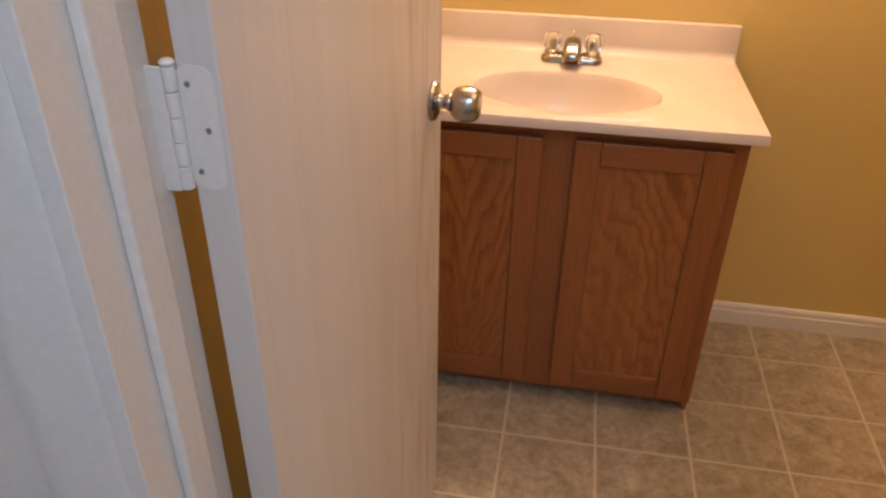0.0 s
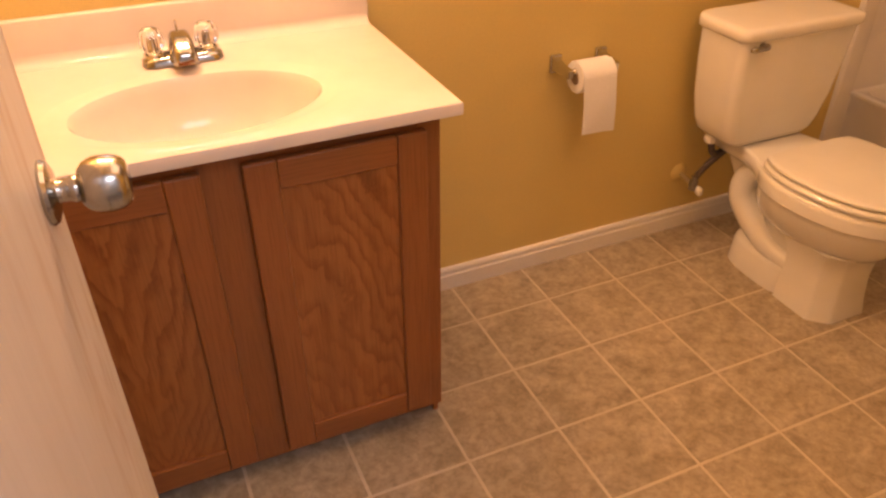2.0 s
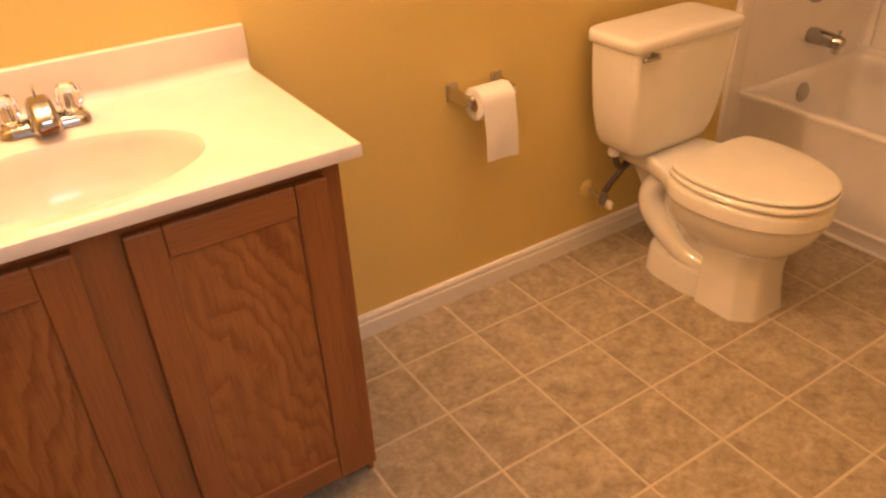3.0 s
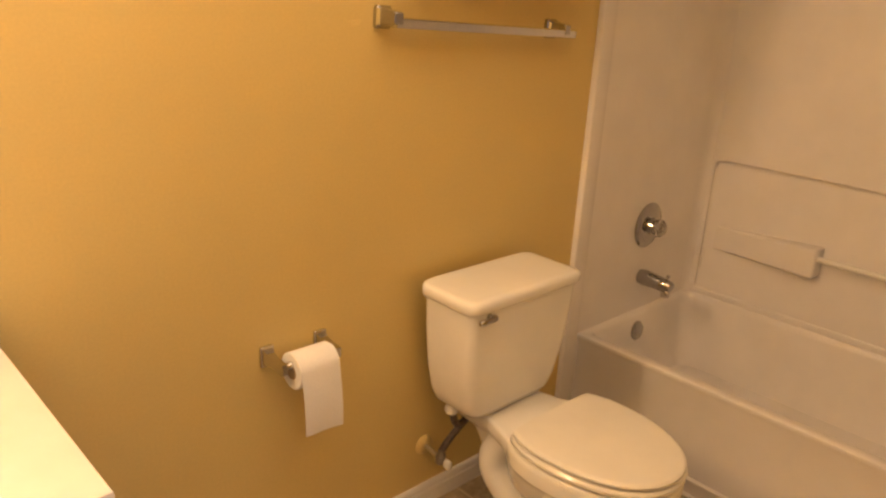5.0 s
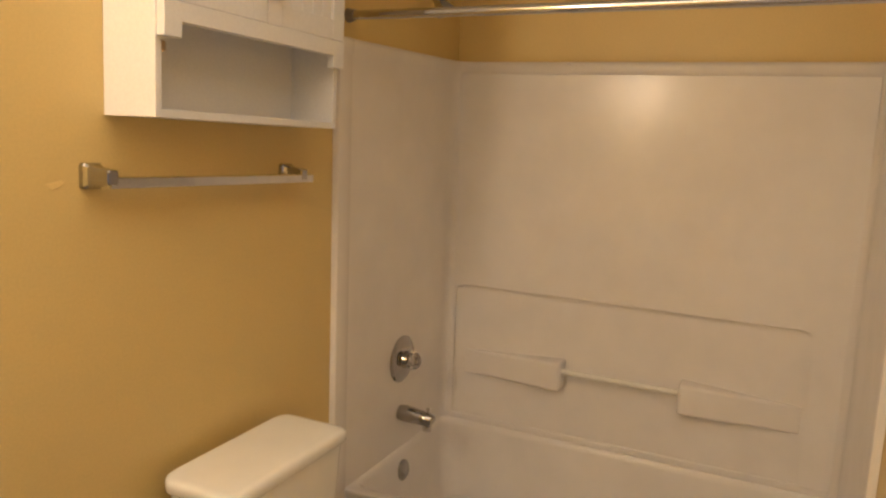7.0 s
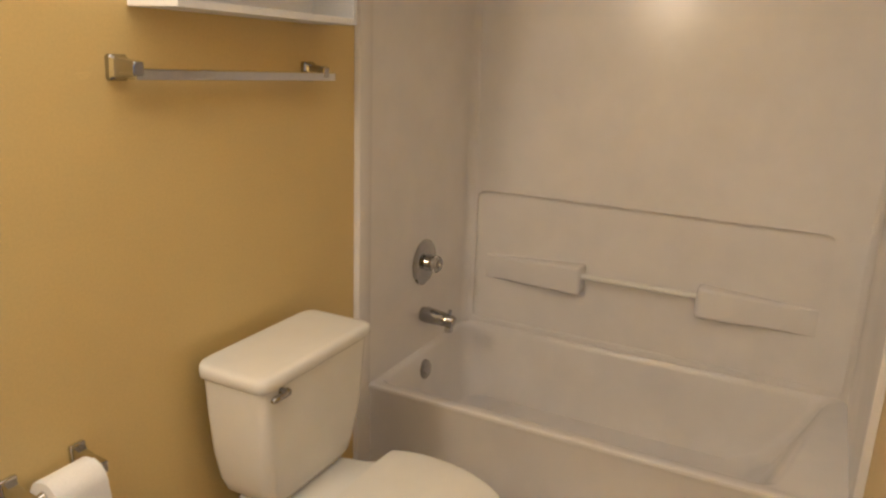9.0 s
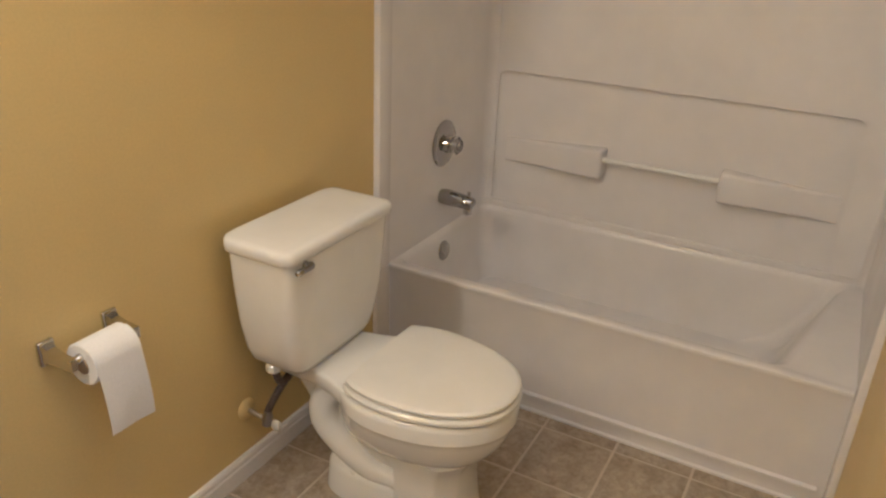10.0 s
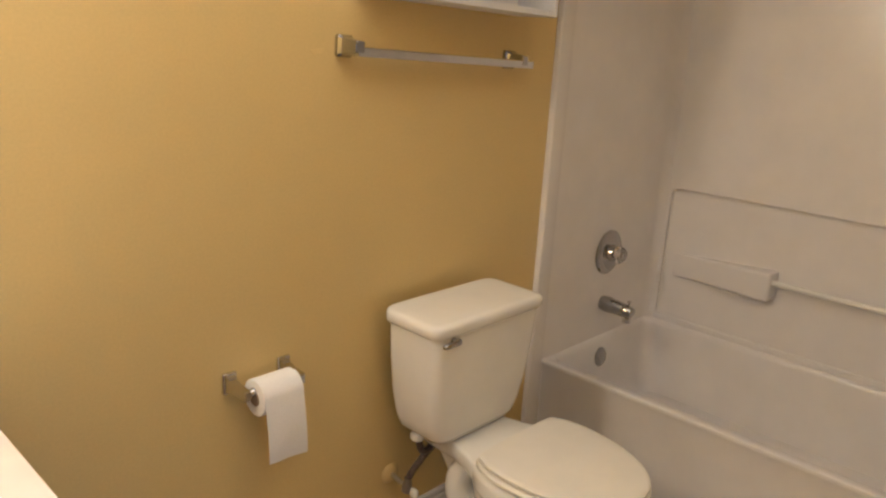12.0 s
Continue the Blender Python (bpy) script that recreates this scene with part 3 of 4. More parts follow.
def sheet():
    x0, x1 = TPA + 0.024, TPB - 0.016
    prof = []
    for k in range(8):
        a = radians(100 + 80 * k / 7)
        prof.append((RY + (RR + 0.0012) * math.cos(a), RZ + (RR + 0.0012) * math.sin(a)))
    for k in range(1, 11):
        s = k / 10
        prof.append((RY - RR - 0.0012 - 0.010 * math.sin(s * 2.2) , RZ - 0.140 * s))
    bm = bmesh.new()
    cols = 9
    grid = []
    for i in range(cols):
        u = i / (cols - 1)
        x = x0 + (x1 - x0) * u
        grid.append([Vector((x + 0.004 * max(0, j - 8) / 10, y - 0.0015 * math.sin(u * 7 + j * 0.4) * max(0, j - 7) / 10, z - 0.006 * u * max(0, j - 8) / 10)) for j, (y, z) in enumerate(prof)])
    front = [[bm.verts.new(p) for p in col] for col in grid]
    back = [[bm.verts.new(p + Vector((0, 0.0007, -0.0004 if j < 6 else 0))) for j, p in enumerate(col)] for col in grid]
    for rows in (front, back):
        for ra, rb in zip(rows, rows[1:]):
            for j in range(len(prof) - 1):
                bm.faces.new((ra[j], rb[j], rb[j + 1], ra[j + 1]))
    m = len(prof) - 1
    for ra, rb in zip(range(cols - 1), range(1, cols)):
        bm.faces.new((front[ra][m], front[rb][m], back[rb][m], back[ra][m]))
    for c in (0, cols - 1):
        for j in range(m):
            bm.faces.new((front[c][j], front[c][j + 1], back[c][j + 1], back[c][j]))
    return bm


wpart("hanging_sheet", sheet(), PAPER, roll, "", 60)
wpart("cardboard_core", lathe([(0.0165, 0), (0.0185, 0), (0.0185, TPB - TPA - 0.038), (0.0165, TPB - TPA - 0.038)], pose(TPA + 0.023, RY, RZ, 0, 90, 0), 24), CARD, roll, "brown cardboard core", 40)

# ---- toilet ----
TX = 1.145
TK = 1.126
toilet = thing("toilet", "white two-piece china toilet with its lid closed", "toilet", (TX, -0.40, 0))


def tank():
    rings = []
    for z, hw, yf, yb, r in ((0.372, 0.115, -0.185, -0.055, 0.03), (0.378, 0.140, -0.200, -0.048, 0.035), (0.395, 0.158, -0.208, -0.046, 0.035), (0.43, 0.172, -0.212, -0.045, 0.032), (0.50, 0.186, -0.217, -0.045, 0.028), (0.60, 0.196, -0.222, -0.045, 0.026), (0.70, 0.201, -0.226, -0.045, 0.024)):
        rings.append(round_rect(TK - hw, TK + hw, yf, yb, z, r))
    return loft(rings)


def tank_lid():
    rings = []
    for z, g, r in ((0.690, -0.004, 0.022), (0.692, 0.004, 0.026), (0.697, 0.009, 0.028), (0.712, 0.010, 0.028), (0.720, 0.008, 0.027), (0.7245, 0.002, 0.024), (0.726, -0.010, 0.020), (0.7268, -0.04, 0.016)):
        rings.append(round_rect(TK - 0.203 - g, TK + 0.203 + g, -0.226 - g, -0.040, z, max(0.012, r)))
    return loft(rings)


wpart("tank", tank(), CHINA, toilet, "", 50)
wpart("tank_lid", tank_lid(), CHINA, toilet, "", 50)
LX, LZ = TK - 0.144, 0.679
wpart("lever_base", lathe([(0.010, 0), (0.010, 0.004), (0.008, 0.008), (0.006, 0.012)], pose(LX, -0.224, LZ, 90)), CHROME_D, toilet, "chrome flush lever", 40)
wpart("flush_lever", tube(curve_points([(LX + 0.012, -0.235, LZ + 0.001), (LX, -0.239, LZ), (LX - 0.020, -0.240, LZ - 0.001), (LX - 0.044, -0.237, LZ - 0.003)], 8), [0.004, 0.009, 0.0095, 0.009, 0.008, 0.0075, 0.008, 0.0085, 0.005], 12), CHROME_D, toilet, "chrome flush lever", 40)

BZ = 0.372


def bowl():
    rings = []
    N = 56
    # z, centre y, half width, reach front, reach back, squareness
    for z, cy, rx, fr, bk, p in ((0.050, -0.37, 0.048, 0.10, 0.10, 2.6), (0.10, -0.375, 0.058, 0.12, 0.11, 2.5), (0.15, -0.385, 0.074, 0.145, 0.125, 2.4), (0.185, -0.40, 0.092, 0.176, 0.15, 2.3), (0.205, -0.405, 0.116, 0.205, 0.165, 2.2), (0.235, -0.41, 0.142, 0.230, 0.175, 2.15), (0.27, -0.415, 0.162, 0.248, 0.18, 2.1),
                                 (0.30, -0.42, 0.172, 0.254, 0.183, 2.1), (0.318, -0.42, 0.176, 0.257, 0.185, 2.1), (0.322, -0.42, 0.182, 0.263, 0.188, 2.1), (0.352, -0.42, 0.183, 0.264, 0.19, 2.1), (0.364, -0.42, 0.180, 0.261, 0.188, 2.1), (BZ - 0.002, -0.42, 0.172, 0.253, 0.18, 2.1)):
        rings.append(oval(TX, cy, z, rx, fr, bk, p, N))
    return loft(rings)


def column():
    """The upright front of the pedestal, with chamfered corners."""
    rings = []
    for z, hw, yf, yb in ((0.0, 0.108, -0.592, -0.425), (0.010, 0.107, -0.591, -0.425), (0.05, 0.102, -0.585, -0.425), (0.12, 0.097, -0.579, -0.425), (0.165, 0.100, -0.580, -0.42), (0.19, 0.108, -0.588, -0.41), (0.215, 0.115, -0.598, -0.40)):
        c = 0.040
        rings.append([Vector((TX + x, y, z)) for x, y in ((hw, yb), (-hw, yb), (-hw, yf + c * 1.2), (-hw + 0.006, yf + c), (-hw + c, yf + 0.006), (-hw + c + 0.010, yf), (hw - c - 0.010, yf), (hw - c, yf + 0.006), (hw - 0.006, yf + c), (hw, yf + c * 1.2))])
    return loft(rings)


def foot():
    rings = []
    for z, hw, g in ((0.0, 0.108, 0.0), (0.012, 0.107, 0.0), (0.070, 0.101, -0.004), (0.084, 0.096, -0.008), (0.093, 0.082, -0.018), (0.097, 0.06, -0.04)):
        rings.append(oval(TX, -0.345, z, hw, 0.10, 0.155 + g, 3.4, 40))
    return loft(rings)


wpart("bowl", bowl(), CHINA, toilet, "", 50)
wpart("pedestal_front", column(), CHINA, toilet, "", 55)
wpart("pedestal_foot", foot(), CHINA, toilet, "", 50)


def deck():
    rings = []
    for z, g in ((0.318, -0.012), (0.328, -0.002), (0.345, 0.0), (0.362, 0.0), (0.369, -0.004), (0.371, -0.012)):
        r = []
        for k, (x, y) in enumerate(((0.085, -0.03), (0.105, -0.045), (0.110, -0.13), (0.112, -0.20), (0.128, -0.26), (0.150, -0.31), (0.150, -0.36))):
            r.append((x + g, y - (g if k == 0 else 0)))
        rings.append([Vector((TX + x, y, z)) for x, y in r] + [Vector((TX - x, y, z)) for x, y in r[::-1]])
    return loft(rings)


wpart("tank_deck", deck(), CHINA, toilet, "", 50)
wpart("rear_pillar", loft([round_rect(TX - a, TX + a, y0, y1, z, 0.03) for z, a, y0, y1 in ((0.03, 0.070, -0.42, -0.22), (0.10, 0.052, -0.42, -0.20), (0.18, 0.050, -0.40, -0.15), (0.25, 0.055, -0.38, -0.11), (0.30, 0.068, -0.36, -0.09), (0.335, 0.085, -0.34, -0.075))]), CHINA, toilet, "", 50)
for sx in (-1, 1):
    pts = curve_points([(TX + sx * 0.040, -0.235, 0.300), (TX + sx * 0.060, -0.205, 0.278), (TX + sx * 0.066, -0.192, 0.240), (TX + sx * 0.066, -0.202, 0.195), (TX + sx * 0.064, -0.242, 0.155), (TX + sx * 0.064, -0.292, 0.122), (TX + sx * 0.066, -0.350, 0.098), (TX + sx * 0.060, -0.420, 0.090)], 26)
    n = len(pts)
    wpart("trapway", tube(pts, [0.033 + 0.007 * math.sin(math.pi * min(1, i / n * 1.1)) - 0.010 * max(0, i / n - 0.6) for i in range(n)], 18), CHINA, toilet, "moulded china trapway", 60)
    wpart("bolt_cap", lathe([(0.013, 0), (0.013, 0.006), (0.009, 0.012), (0.003, 0.014)], pose(TX + sx * 0.084, -0.300, 0.082), 16), CHINA, toilet, "", 50)


def flat_lid(z0, z1, rx, fr, bk, edge, cut, dome=0.0):
    rings = []
    for z, g in ((z0, -edge), (z0 + (z1 - z0) * 0.3, 0.0), (z0 + (z1 - z0) * 0.65, 0.0), (z1 - 0.001, -edge * 0.8), (z1, -edge * 2.0), (z1 + dome, -edge * 8)):
        rings.append(oval(TX, -0.425, z, rx + g, fr + g, bk + g, 2.15, 56, cut))
    return loft(rings)


wpart("seat", flat_lid(0.3725, 0.391, 0.181, 0.262, 0.19, 0.006, 0.116), SEAT, toilet, "cream plastic seat ring", 40)
wpart("seat_lid", flat_lid(0.3935, 0.409, 0.176, 0.258, 0.19, 0.006, 0.104, 0.003), SEAT, toilet, "closed cream plastic seat lid", 40)
for sx in (-1, 1):
    wpart("seat_hinge", tube([(TX + sx * 0.050, -0.318, 0.386), (TX + sx * 0.10, -0.318, 0.386)], 0.008, 14), SEAT, toilet, "", 40)

supply = thing("water_supply", "shut-off valve with braided hose below the toilet tank", "valve", (0.99, 0, 0.20))
VX, VZ = 1.000, 0.200
wpart("escutcheon", lathe([(0.030, 0), (0.029, 0.003), (0.018, 0.010), (0.010, 0.012)], pose(VX, 0, VZ, 90)), WALL, supply, "wall-coloured cover plate", 40)
wpart("stub_pipe", tube([(VX, -0.008, VZ), (VX + 0.004, -0.055, VZ - 0.012)], 0.008, 12), CHROME, supply, "", 40)
wpart("valve_body", lathe([(0.009, -0.018), (0.013, -0.014), (0.013, 0.014), (0.010, 0.020), (0.010, 0.030)], pose(VX + 0.006, -0.065, VZ - 0.014, 8), 16), PEWTER, supply, "", 40)
wpart("valve_handle", loft([[Vector((VX + 0.010 + a * 0.010 * math.cos(k * math.pi / 6), -0.090 + y, VZ - 0.024 + a * 0.016 * math.sin(k * math.pi / 6))) for k in range(12)] for a, y in ((0.6, 0.012), (0.9, 0.009), (1.0, 0.0), (0.9, -0.009), (0.5, -0.012))]), SEAT, supply, "pale oval valve handle", 50)
wpart("hose", tube(curve_points([(VX + 0.006, -0.065, VZ + 0.008), (VX + 0.025, -0.072, VZ + 0.040), (VX + 0.055, -0.080, VZ + 0.075), (VX + 0.080, -0.090, VZ + 0.105), (VX + 0.075, -0.10, VZ + 0.130), (VX + 0.045, -0.105, VZ + 0.108), (VX + 0.015, -0.105, VZ + 0.115), (VX + 0.002, -0.10, VZ + 0.165)], 36), 0.0100, 12), BRAID, supply, "dark braided hose", 60)
wpart("hose_nut", lathe([(0.016, 0), (0.019, 0.004), (0.019, 0.018), (0.013, 0.024)], pose(VX + 0.002, -0.10, VZ + 0.150), 8), SEAT, supply, "white plastic coupling nut")

# ---- bathtub ----
TUBX0, TUBX1, TY0, TY1, RIM = 1.655, 2.355, -1.378, -0.014, 0.365
tub = thing("bathtub", "white glossy alcove bathtub with a stepped apron", "bathtub", (2.0, -0.69, 0))


def tub_body():
    bm = bmesh.new()
    N = 8
    def rr(x0, x1, y0, y1, z, r):
        return round_rect(x0, x1, y0, y1, z, r, N)

    def well(x0, x1, y0, y1, z, r, skew):
        """A ring of the bathing well, whose foot end runs aslant towards the long wall."""
        out = []
        for p in rr(x0, x1, y0, y1, z, r):
            w = max(0.0, min(1.0, (-0.62 - p.y) / 0.5))
            w = w * w * (3 - 2 * w)
            out.append(Vector((p.x, p.y - skew * w * ((p.x - x0) / (x1 - x0)), p.z)))
        return out
    A = TUBX0
    rings = [rr(A + 0.010, TUBX1, TY0, TY1, 0.0, 0.004), rr(A + 0.009, TUBX1, TY0, TY1, 0.20, 0.004), rr(A + 0.007, TUBX1, TY0, TY1, RIM - 0.030, 0.005), rr(A + 0.002, TUBX1, TY0, TY1, RIM - 0.016, 0.006), rr(A, TUBX1, TY0, TY1, RIM - 0.009, 0.006),
             rr(A + 0.002, TUBX1, TY0, TY1, RIM - 0.003, 0.007), rr(A + 0.009, TUBX1, TY0, TY1, RIM, 0.009), rr(A + 0.018, TUBX1 - 0.002, TY0 + 0.004, TY1 - 0.001, RIM - 0.0015, 0.012),
             well(A + 0.046, TUBX1 - 0.008, TY0 + 0.168, TY1 - 0.005, RIM - 0.006, 0.035, 0.125), well(A + 0.056, TUBX1 - 0.012, TY0 + 0.180, TY1 - 0.009, RIM - 0.011, 0.04, 0.125),
             well(A + 0.064, TUBX1 - 0.016, TY0 + 0.196, TY1 - 0.014, RIM - 0.028, 0.045, 0.124), well(A + 0.076, TUBX1 - 0.022, TY0 + 0.235, TY1 - 0.024, RIM - 0.12, 0.05, 0.120), well(A + 0.090, TUBX1 - 0.032, TY0 + 0.30, TY1 - 0.040, RIM - 0.24, 0.06, 0.12),
             well(A + 0.106, TUBX1 - 0.048, TY0 + 0.350, TY1 - 0.062, RIM - 0.287, 0.07, 0.10), well(A + 0.16, TUBX1 - 0.10, TY0 + 0.43, TY1 - 0.12, RIM - 0.298, 0.08, 0.06)]
    return loft(rings, (True, True), bm)


wpart("tub_shell", tub_body(), ACRYLIC, tub, "", 45)
wpart("apron_base", extrude_profile([(TUBX0 + 0.020, 0.0), (TUBX0 - 0.008, 0.0), (TUBX0 - 0.008, 0.006), (TUBX0 - 0.001, 0.010), (TUBX0 + 0.001, 0.044), (TUBX0 - 0.002, 0.049), (TUBX0 - 0.001, 0.055), (TUBX0 + 0.006, 0.0585), (TUBX0 + 0.020, 0.0595)], "y", TY0 + 0.03, TY1), ACRYLIC, tub, "", 45)
wpart("overflow_plate", lathe([(0.036, 0), (0.036, 0.004), (0.030, 0.010), (0.012, 0.013), (0.004, 0.0135)], pose(2.0, TY1 - 0.018, 0.286, 84)), CHROME_D, tub, "round chrome overflow plate", 40)

surround = thing("tub_surround", "white moulded tub surround with soap shelves and bar", "tub surround", (2.0, -0.69, RIM))
ST = 1.692
BX = TUBX1
FL = 1.592


def lean(z):
    """The long wall leans outward above the shelf field, as moulded sheets do."""
    return 0.030 * max(0.0, (z - 0.88) / 0.81)


def surround_shell():
    """Three walls in one cast sheet, with broad coved corners and a rounded top."""
    rings = []
    y_n, y_s = -0.016, TUBEND + 0.016
    r = 0.05
    def line(dx):
        pts = [(FL, y_n + 0.015), (FL, y_n + 0.003), (FL + 0.004, y_n - 0.003), (FL + 0.012, y_n - 0.004), (FL + 0.060, y_n - 0.003), (FL + 0.066, y_n), (FL + 0.075, y_n + 0.001 + dx)]
        back = BX - dx
        for k in range(7):
            a = radians(90 - 90 * k / 6)
            pts.append((back - r + r * math.cos(a), y_n + dx - r + r * math.sin(a)))
        for k in range(7):
            a = radians(0 - 90 * k / 6)
            pts.append((back - r + r * math.cos(a), y_s - dx + r + r * math.sin(a)))
        pts += [(FL + 0.075, y_s - 0.001 - dx), (FL + 0.066, y_s), (FL + 0.060, y_s + 0.003), (FL + 0.012, y_s + 0.004), (FL + 0.004, y_s + 0.003), (FL, y_s - 0.003), (FL, y_s - 0.015)]
        return pts
    for z, d in ((RIM - 0.002, 0.0), (0.45, 0.0), (0.80, 0.0), (1.30, 0.0), (ST - 0.045, 0.0), (ST - 0.04, 0.004), (ST - 0.012, 0.006), (ST - 0.003, 0.003), (ST, 0.0)):
        rings.append([Vector((x, y - (d if y > -0.69 else -d), z)) if x < BX - 0.03 else Vector((x - d + lean(z), y, z)) for x, y in line(0.0)])
    top_in = rings[-1]
    back_ring = []
    for v in top_in:
        y = -0.001 if v.y > -0.10 else (TUBEND + 0.001 if v.y < -1.28 else v.y)
        x = v.x
        if v.x > BX - 0.06:
            x = min(EAST - 0.001, v.x + 0.04)
        back_ring.append(Vector((x, y, ST)))
    rings.append(back_ring)
    return loft(rings, (False, False), closed=False)


wpart("surround_shell", surround_shell(), ACRYLIC, surround, "", 40)
# flange strips down to the floor beside the apron
for y0, y1 in ((-0.018, 0.0), (TUBEND, TUBEND + 0.018)):
    wpart("flange_strip", box(FL, TUBX0 + 0.024, y0, y1, 0.0, RIM - 0.002, 0.003), ACRYLIC, surround, "", 40)
# proud upper panel, ledge, shelves and bar on the long wall
SH_Z0, SH_Z1 = 0.563, 0.666


def upper_panel():
    """The proud part of the long wall: a sheet with a wide notch that leaves the lower field recessed."""
    r, y0, y1, z0, z1, zl = 0.035, -1.262, -0.052, 0.892, ST - 0.047, 0.392
    out = [(-0.030, zl), (-0.030, z1), (-1.345, z1), (-1.345, zl), (y0, zl)]
    for k in range(6):
        a = radians(180 - 90 * k / 5)
        out.append((y0 + r + r * math.cos(a), z0 - r + r * math.sin(a)))
    for k in range(6):
        a = radians(90 - 90 * k / 5)
        out.append((y1 - r + r * math.cos(a), z0 - r + r * math.sin(a)))
    out.append((y1, zl))
    rings = []
    for x, inset in ((BX + 0.003, 0.0), (BX - 0.011, 0.0), (BX - 0.0150, 0.0015), (BX - 0.016, 0.004)):
        ring = []
        n = len(out)
        for k, (y, z) in enumerate(out):
            p0, p1 = Vector(out[k - 1]), Vector(out[(k + 1) % n])
            d0, d1 = (Vector((y, z)) - p0).normalized(), (p1 - Vector((y, z))).normalized()
            nrm = Vector((d0.y + d1.y, -d0.x - d1.x))
            nrm = nrm / max(0.6, nrm.length ** 2 / 2)
            ring.append(Vector((x + lean(z), y + nrm.x * inset, z + nrm.y * inset)))
        rings.append(ring)
    return loft(rings)


wpart("upper_panel", upper_panel(), ACRYLIC, surround, "", 40)


def soap_shelf(y_far, y_bar):
    """A wedge that grows out of the wall towards the bar."""
    rings = []
    sgn = 1 if y_bar > y_far else -1
    for u, d in ((0.0, 0.0006), (0.25, 0.020), (0.6, 0.045), (0.955, 0.069), (0.985, 0.067), (1.0, 0.058)):
        y = y_far + (y_bar - y_far) * u
        e = 0.006 if u == 1.0 else 0.0
        low, high = 0.550 + (SH_Z0 - 0.550) * u, 0.640 + (SH_Z1 - 0.640) * u
        prof = round_rect(BX - d, BX + 0.03, low + e, high - e, 0, max(0.0004, min(0.012, d * 0.6)), 5)
        rings.append([Vector((p.x, y, p.y)) for p in prof])
    return loft(rings)


wpart("soap_shelf", soap_shelf(-0.095, -0.485), ACRYLIC, surround, "", 50)
wpart("soap_shelf", soap_shelf(-1.245, -0.880), ACRYLIC, surround, "", 50)
wpart("grab_bar", tube([(BX - 0.045, -0.470, 0.632), (BX - 0.045, -0.895, 0.632)], 0.010, 14), CHINA, surround, "slim white bar", 40)
wpart("ledge", box(BX - 0.006, BX + 0.002, -1.362, -0.022, RIM - 0.004, 0.386, 0.003, 3), ACRYLIC, surround, "", 40)

tap = thing("tub_faucet", "chrome tub spout and round valve handle", "faucet", (2.0, -0.016, 0.57))
WY = -0.016
wpart("valve_plate", lathe([(0.080, 0), (0.080, 0.003), (0.074, 0.008), (0.050, 0.013), (0.030, 0.015), (0.026, 0.030), (0.018, 0.034)], pose(2.0, WY, 0.682, 90), 36), CHROME_D, tap, "", 40)
wpart("valve_handle", lathe([(0.016, 0.026), (0.026, 0.031), (0.031, 0.042), (0.030, 0.055), (0.022, 0.064), (0.006, 0.066)], pose(2.0, WY, 0.682, 90), 10), GLASS, tap, "clear acrylic valve handle")
wpart("handle_core", lathe([(0.012, 0.028), (0.011, 0.058), (0.006, 0.062)], pose(2.0, WY, 0.682, 90), 14), CHROME, tap, "", 40)
wpart("tub_spout", tube([(2.0, WY, 0.492), (2.0, WY - 0.02, 0.492), (2.0, WY - 0.08, 0.489), (2.0, WY - 0.118, 0.486), (2.0, WY - 0.125, 0.484)], [0.026, 0.029, 0.025, 0.023, 0.018], 20), CHROME_D, tap, "", 40)
wpart("diverter_knob", lathe([(0.004, 0), (0.004, 0.014), (0.007, 0.016), (0.007, 0.022), (0.003, 0.024)], pose(2.0, WY - 0.108, 0.505), 12), CHROME, tap, "", 40)
wpart("spout_nozzle", lathe([(0.015, -0.022), (0.016, 0.0), (0.012, 0.01)], pose(2.0, WY - 0.105, 0.470), 16), CHROME, tap, "", 40)

shower = thing("shower_fixture", "small chrome shower head on a bent arm", "shower", (1.95, 0, 1.87))
wpart("arm_flange", lathe([(0.028, 0), (0.026, 0.004), (0.012, 0.008)], pose(1.95, 0, 1.885, 90)), PEWTER, shower, "", 40)
wpart("shower_arm", tube(curve_points([(1.95, 0, 1.885), (1.95, -0.045, 1.886), (1.95, -0.09, 1.870), (1.95, -0.125, 1.842)], 14), 0.0105, 14), CHROME, shower, "", 40)
wpart("spray_head", lathe([(0.012, 0), (0.015, 0.006), (0.015, 0.014), (0.018, 0.022), (0.029, 0.048), (0.030, 0.056), (0.025, 0.058)], pose(1.95, -0.122, 1.845, 142)), CHROME_D, shower, "", 40)

rod = thing("shower_rod", "chrome shower curtain rod across the tub opening", "curtain rod", (1.635, -0.69, 1.75))
wpart("rod_tube", tube([(1.635, -0.018, 1.75), (1.635, TUBEND + 0.018, 1.755)], 0.0125, 18), CHROME, rod, "", 40)
for y, a in ((-0.0165, 90), (TUBEND + 0.0165, -90)):
    wpart("rod_flange", lathe([(0.019, 0), (0.019, 0.005), (0.0165, 0.010), (0.0150, 0.022)], pose(1.635, y, 1.75 if y > -0.5 else 1.755, a)), PEWTER, rod, "", 40)

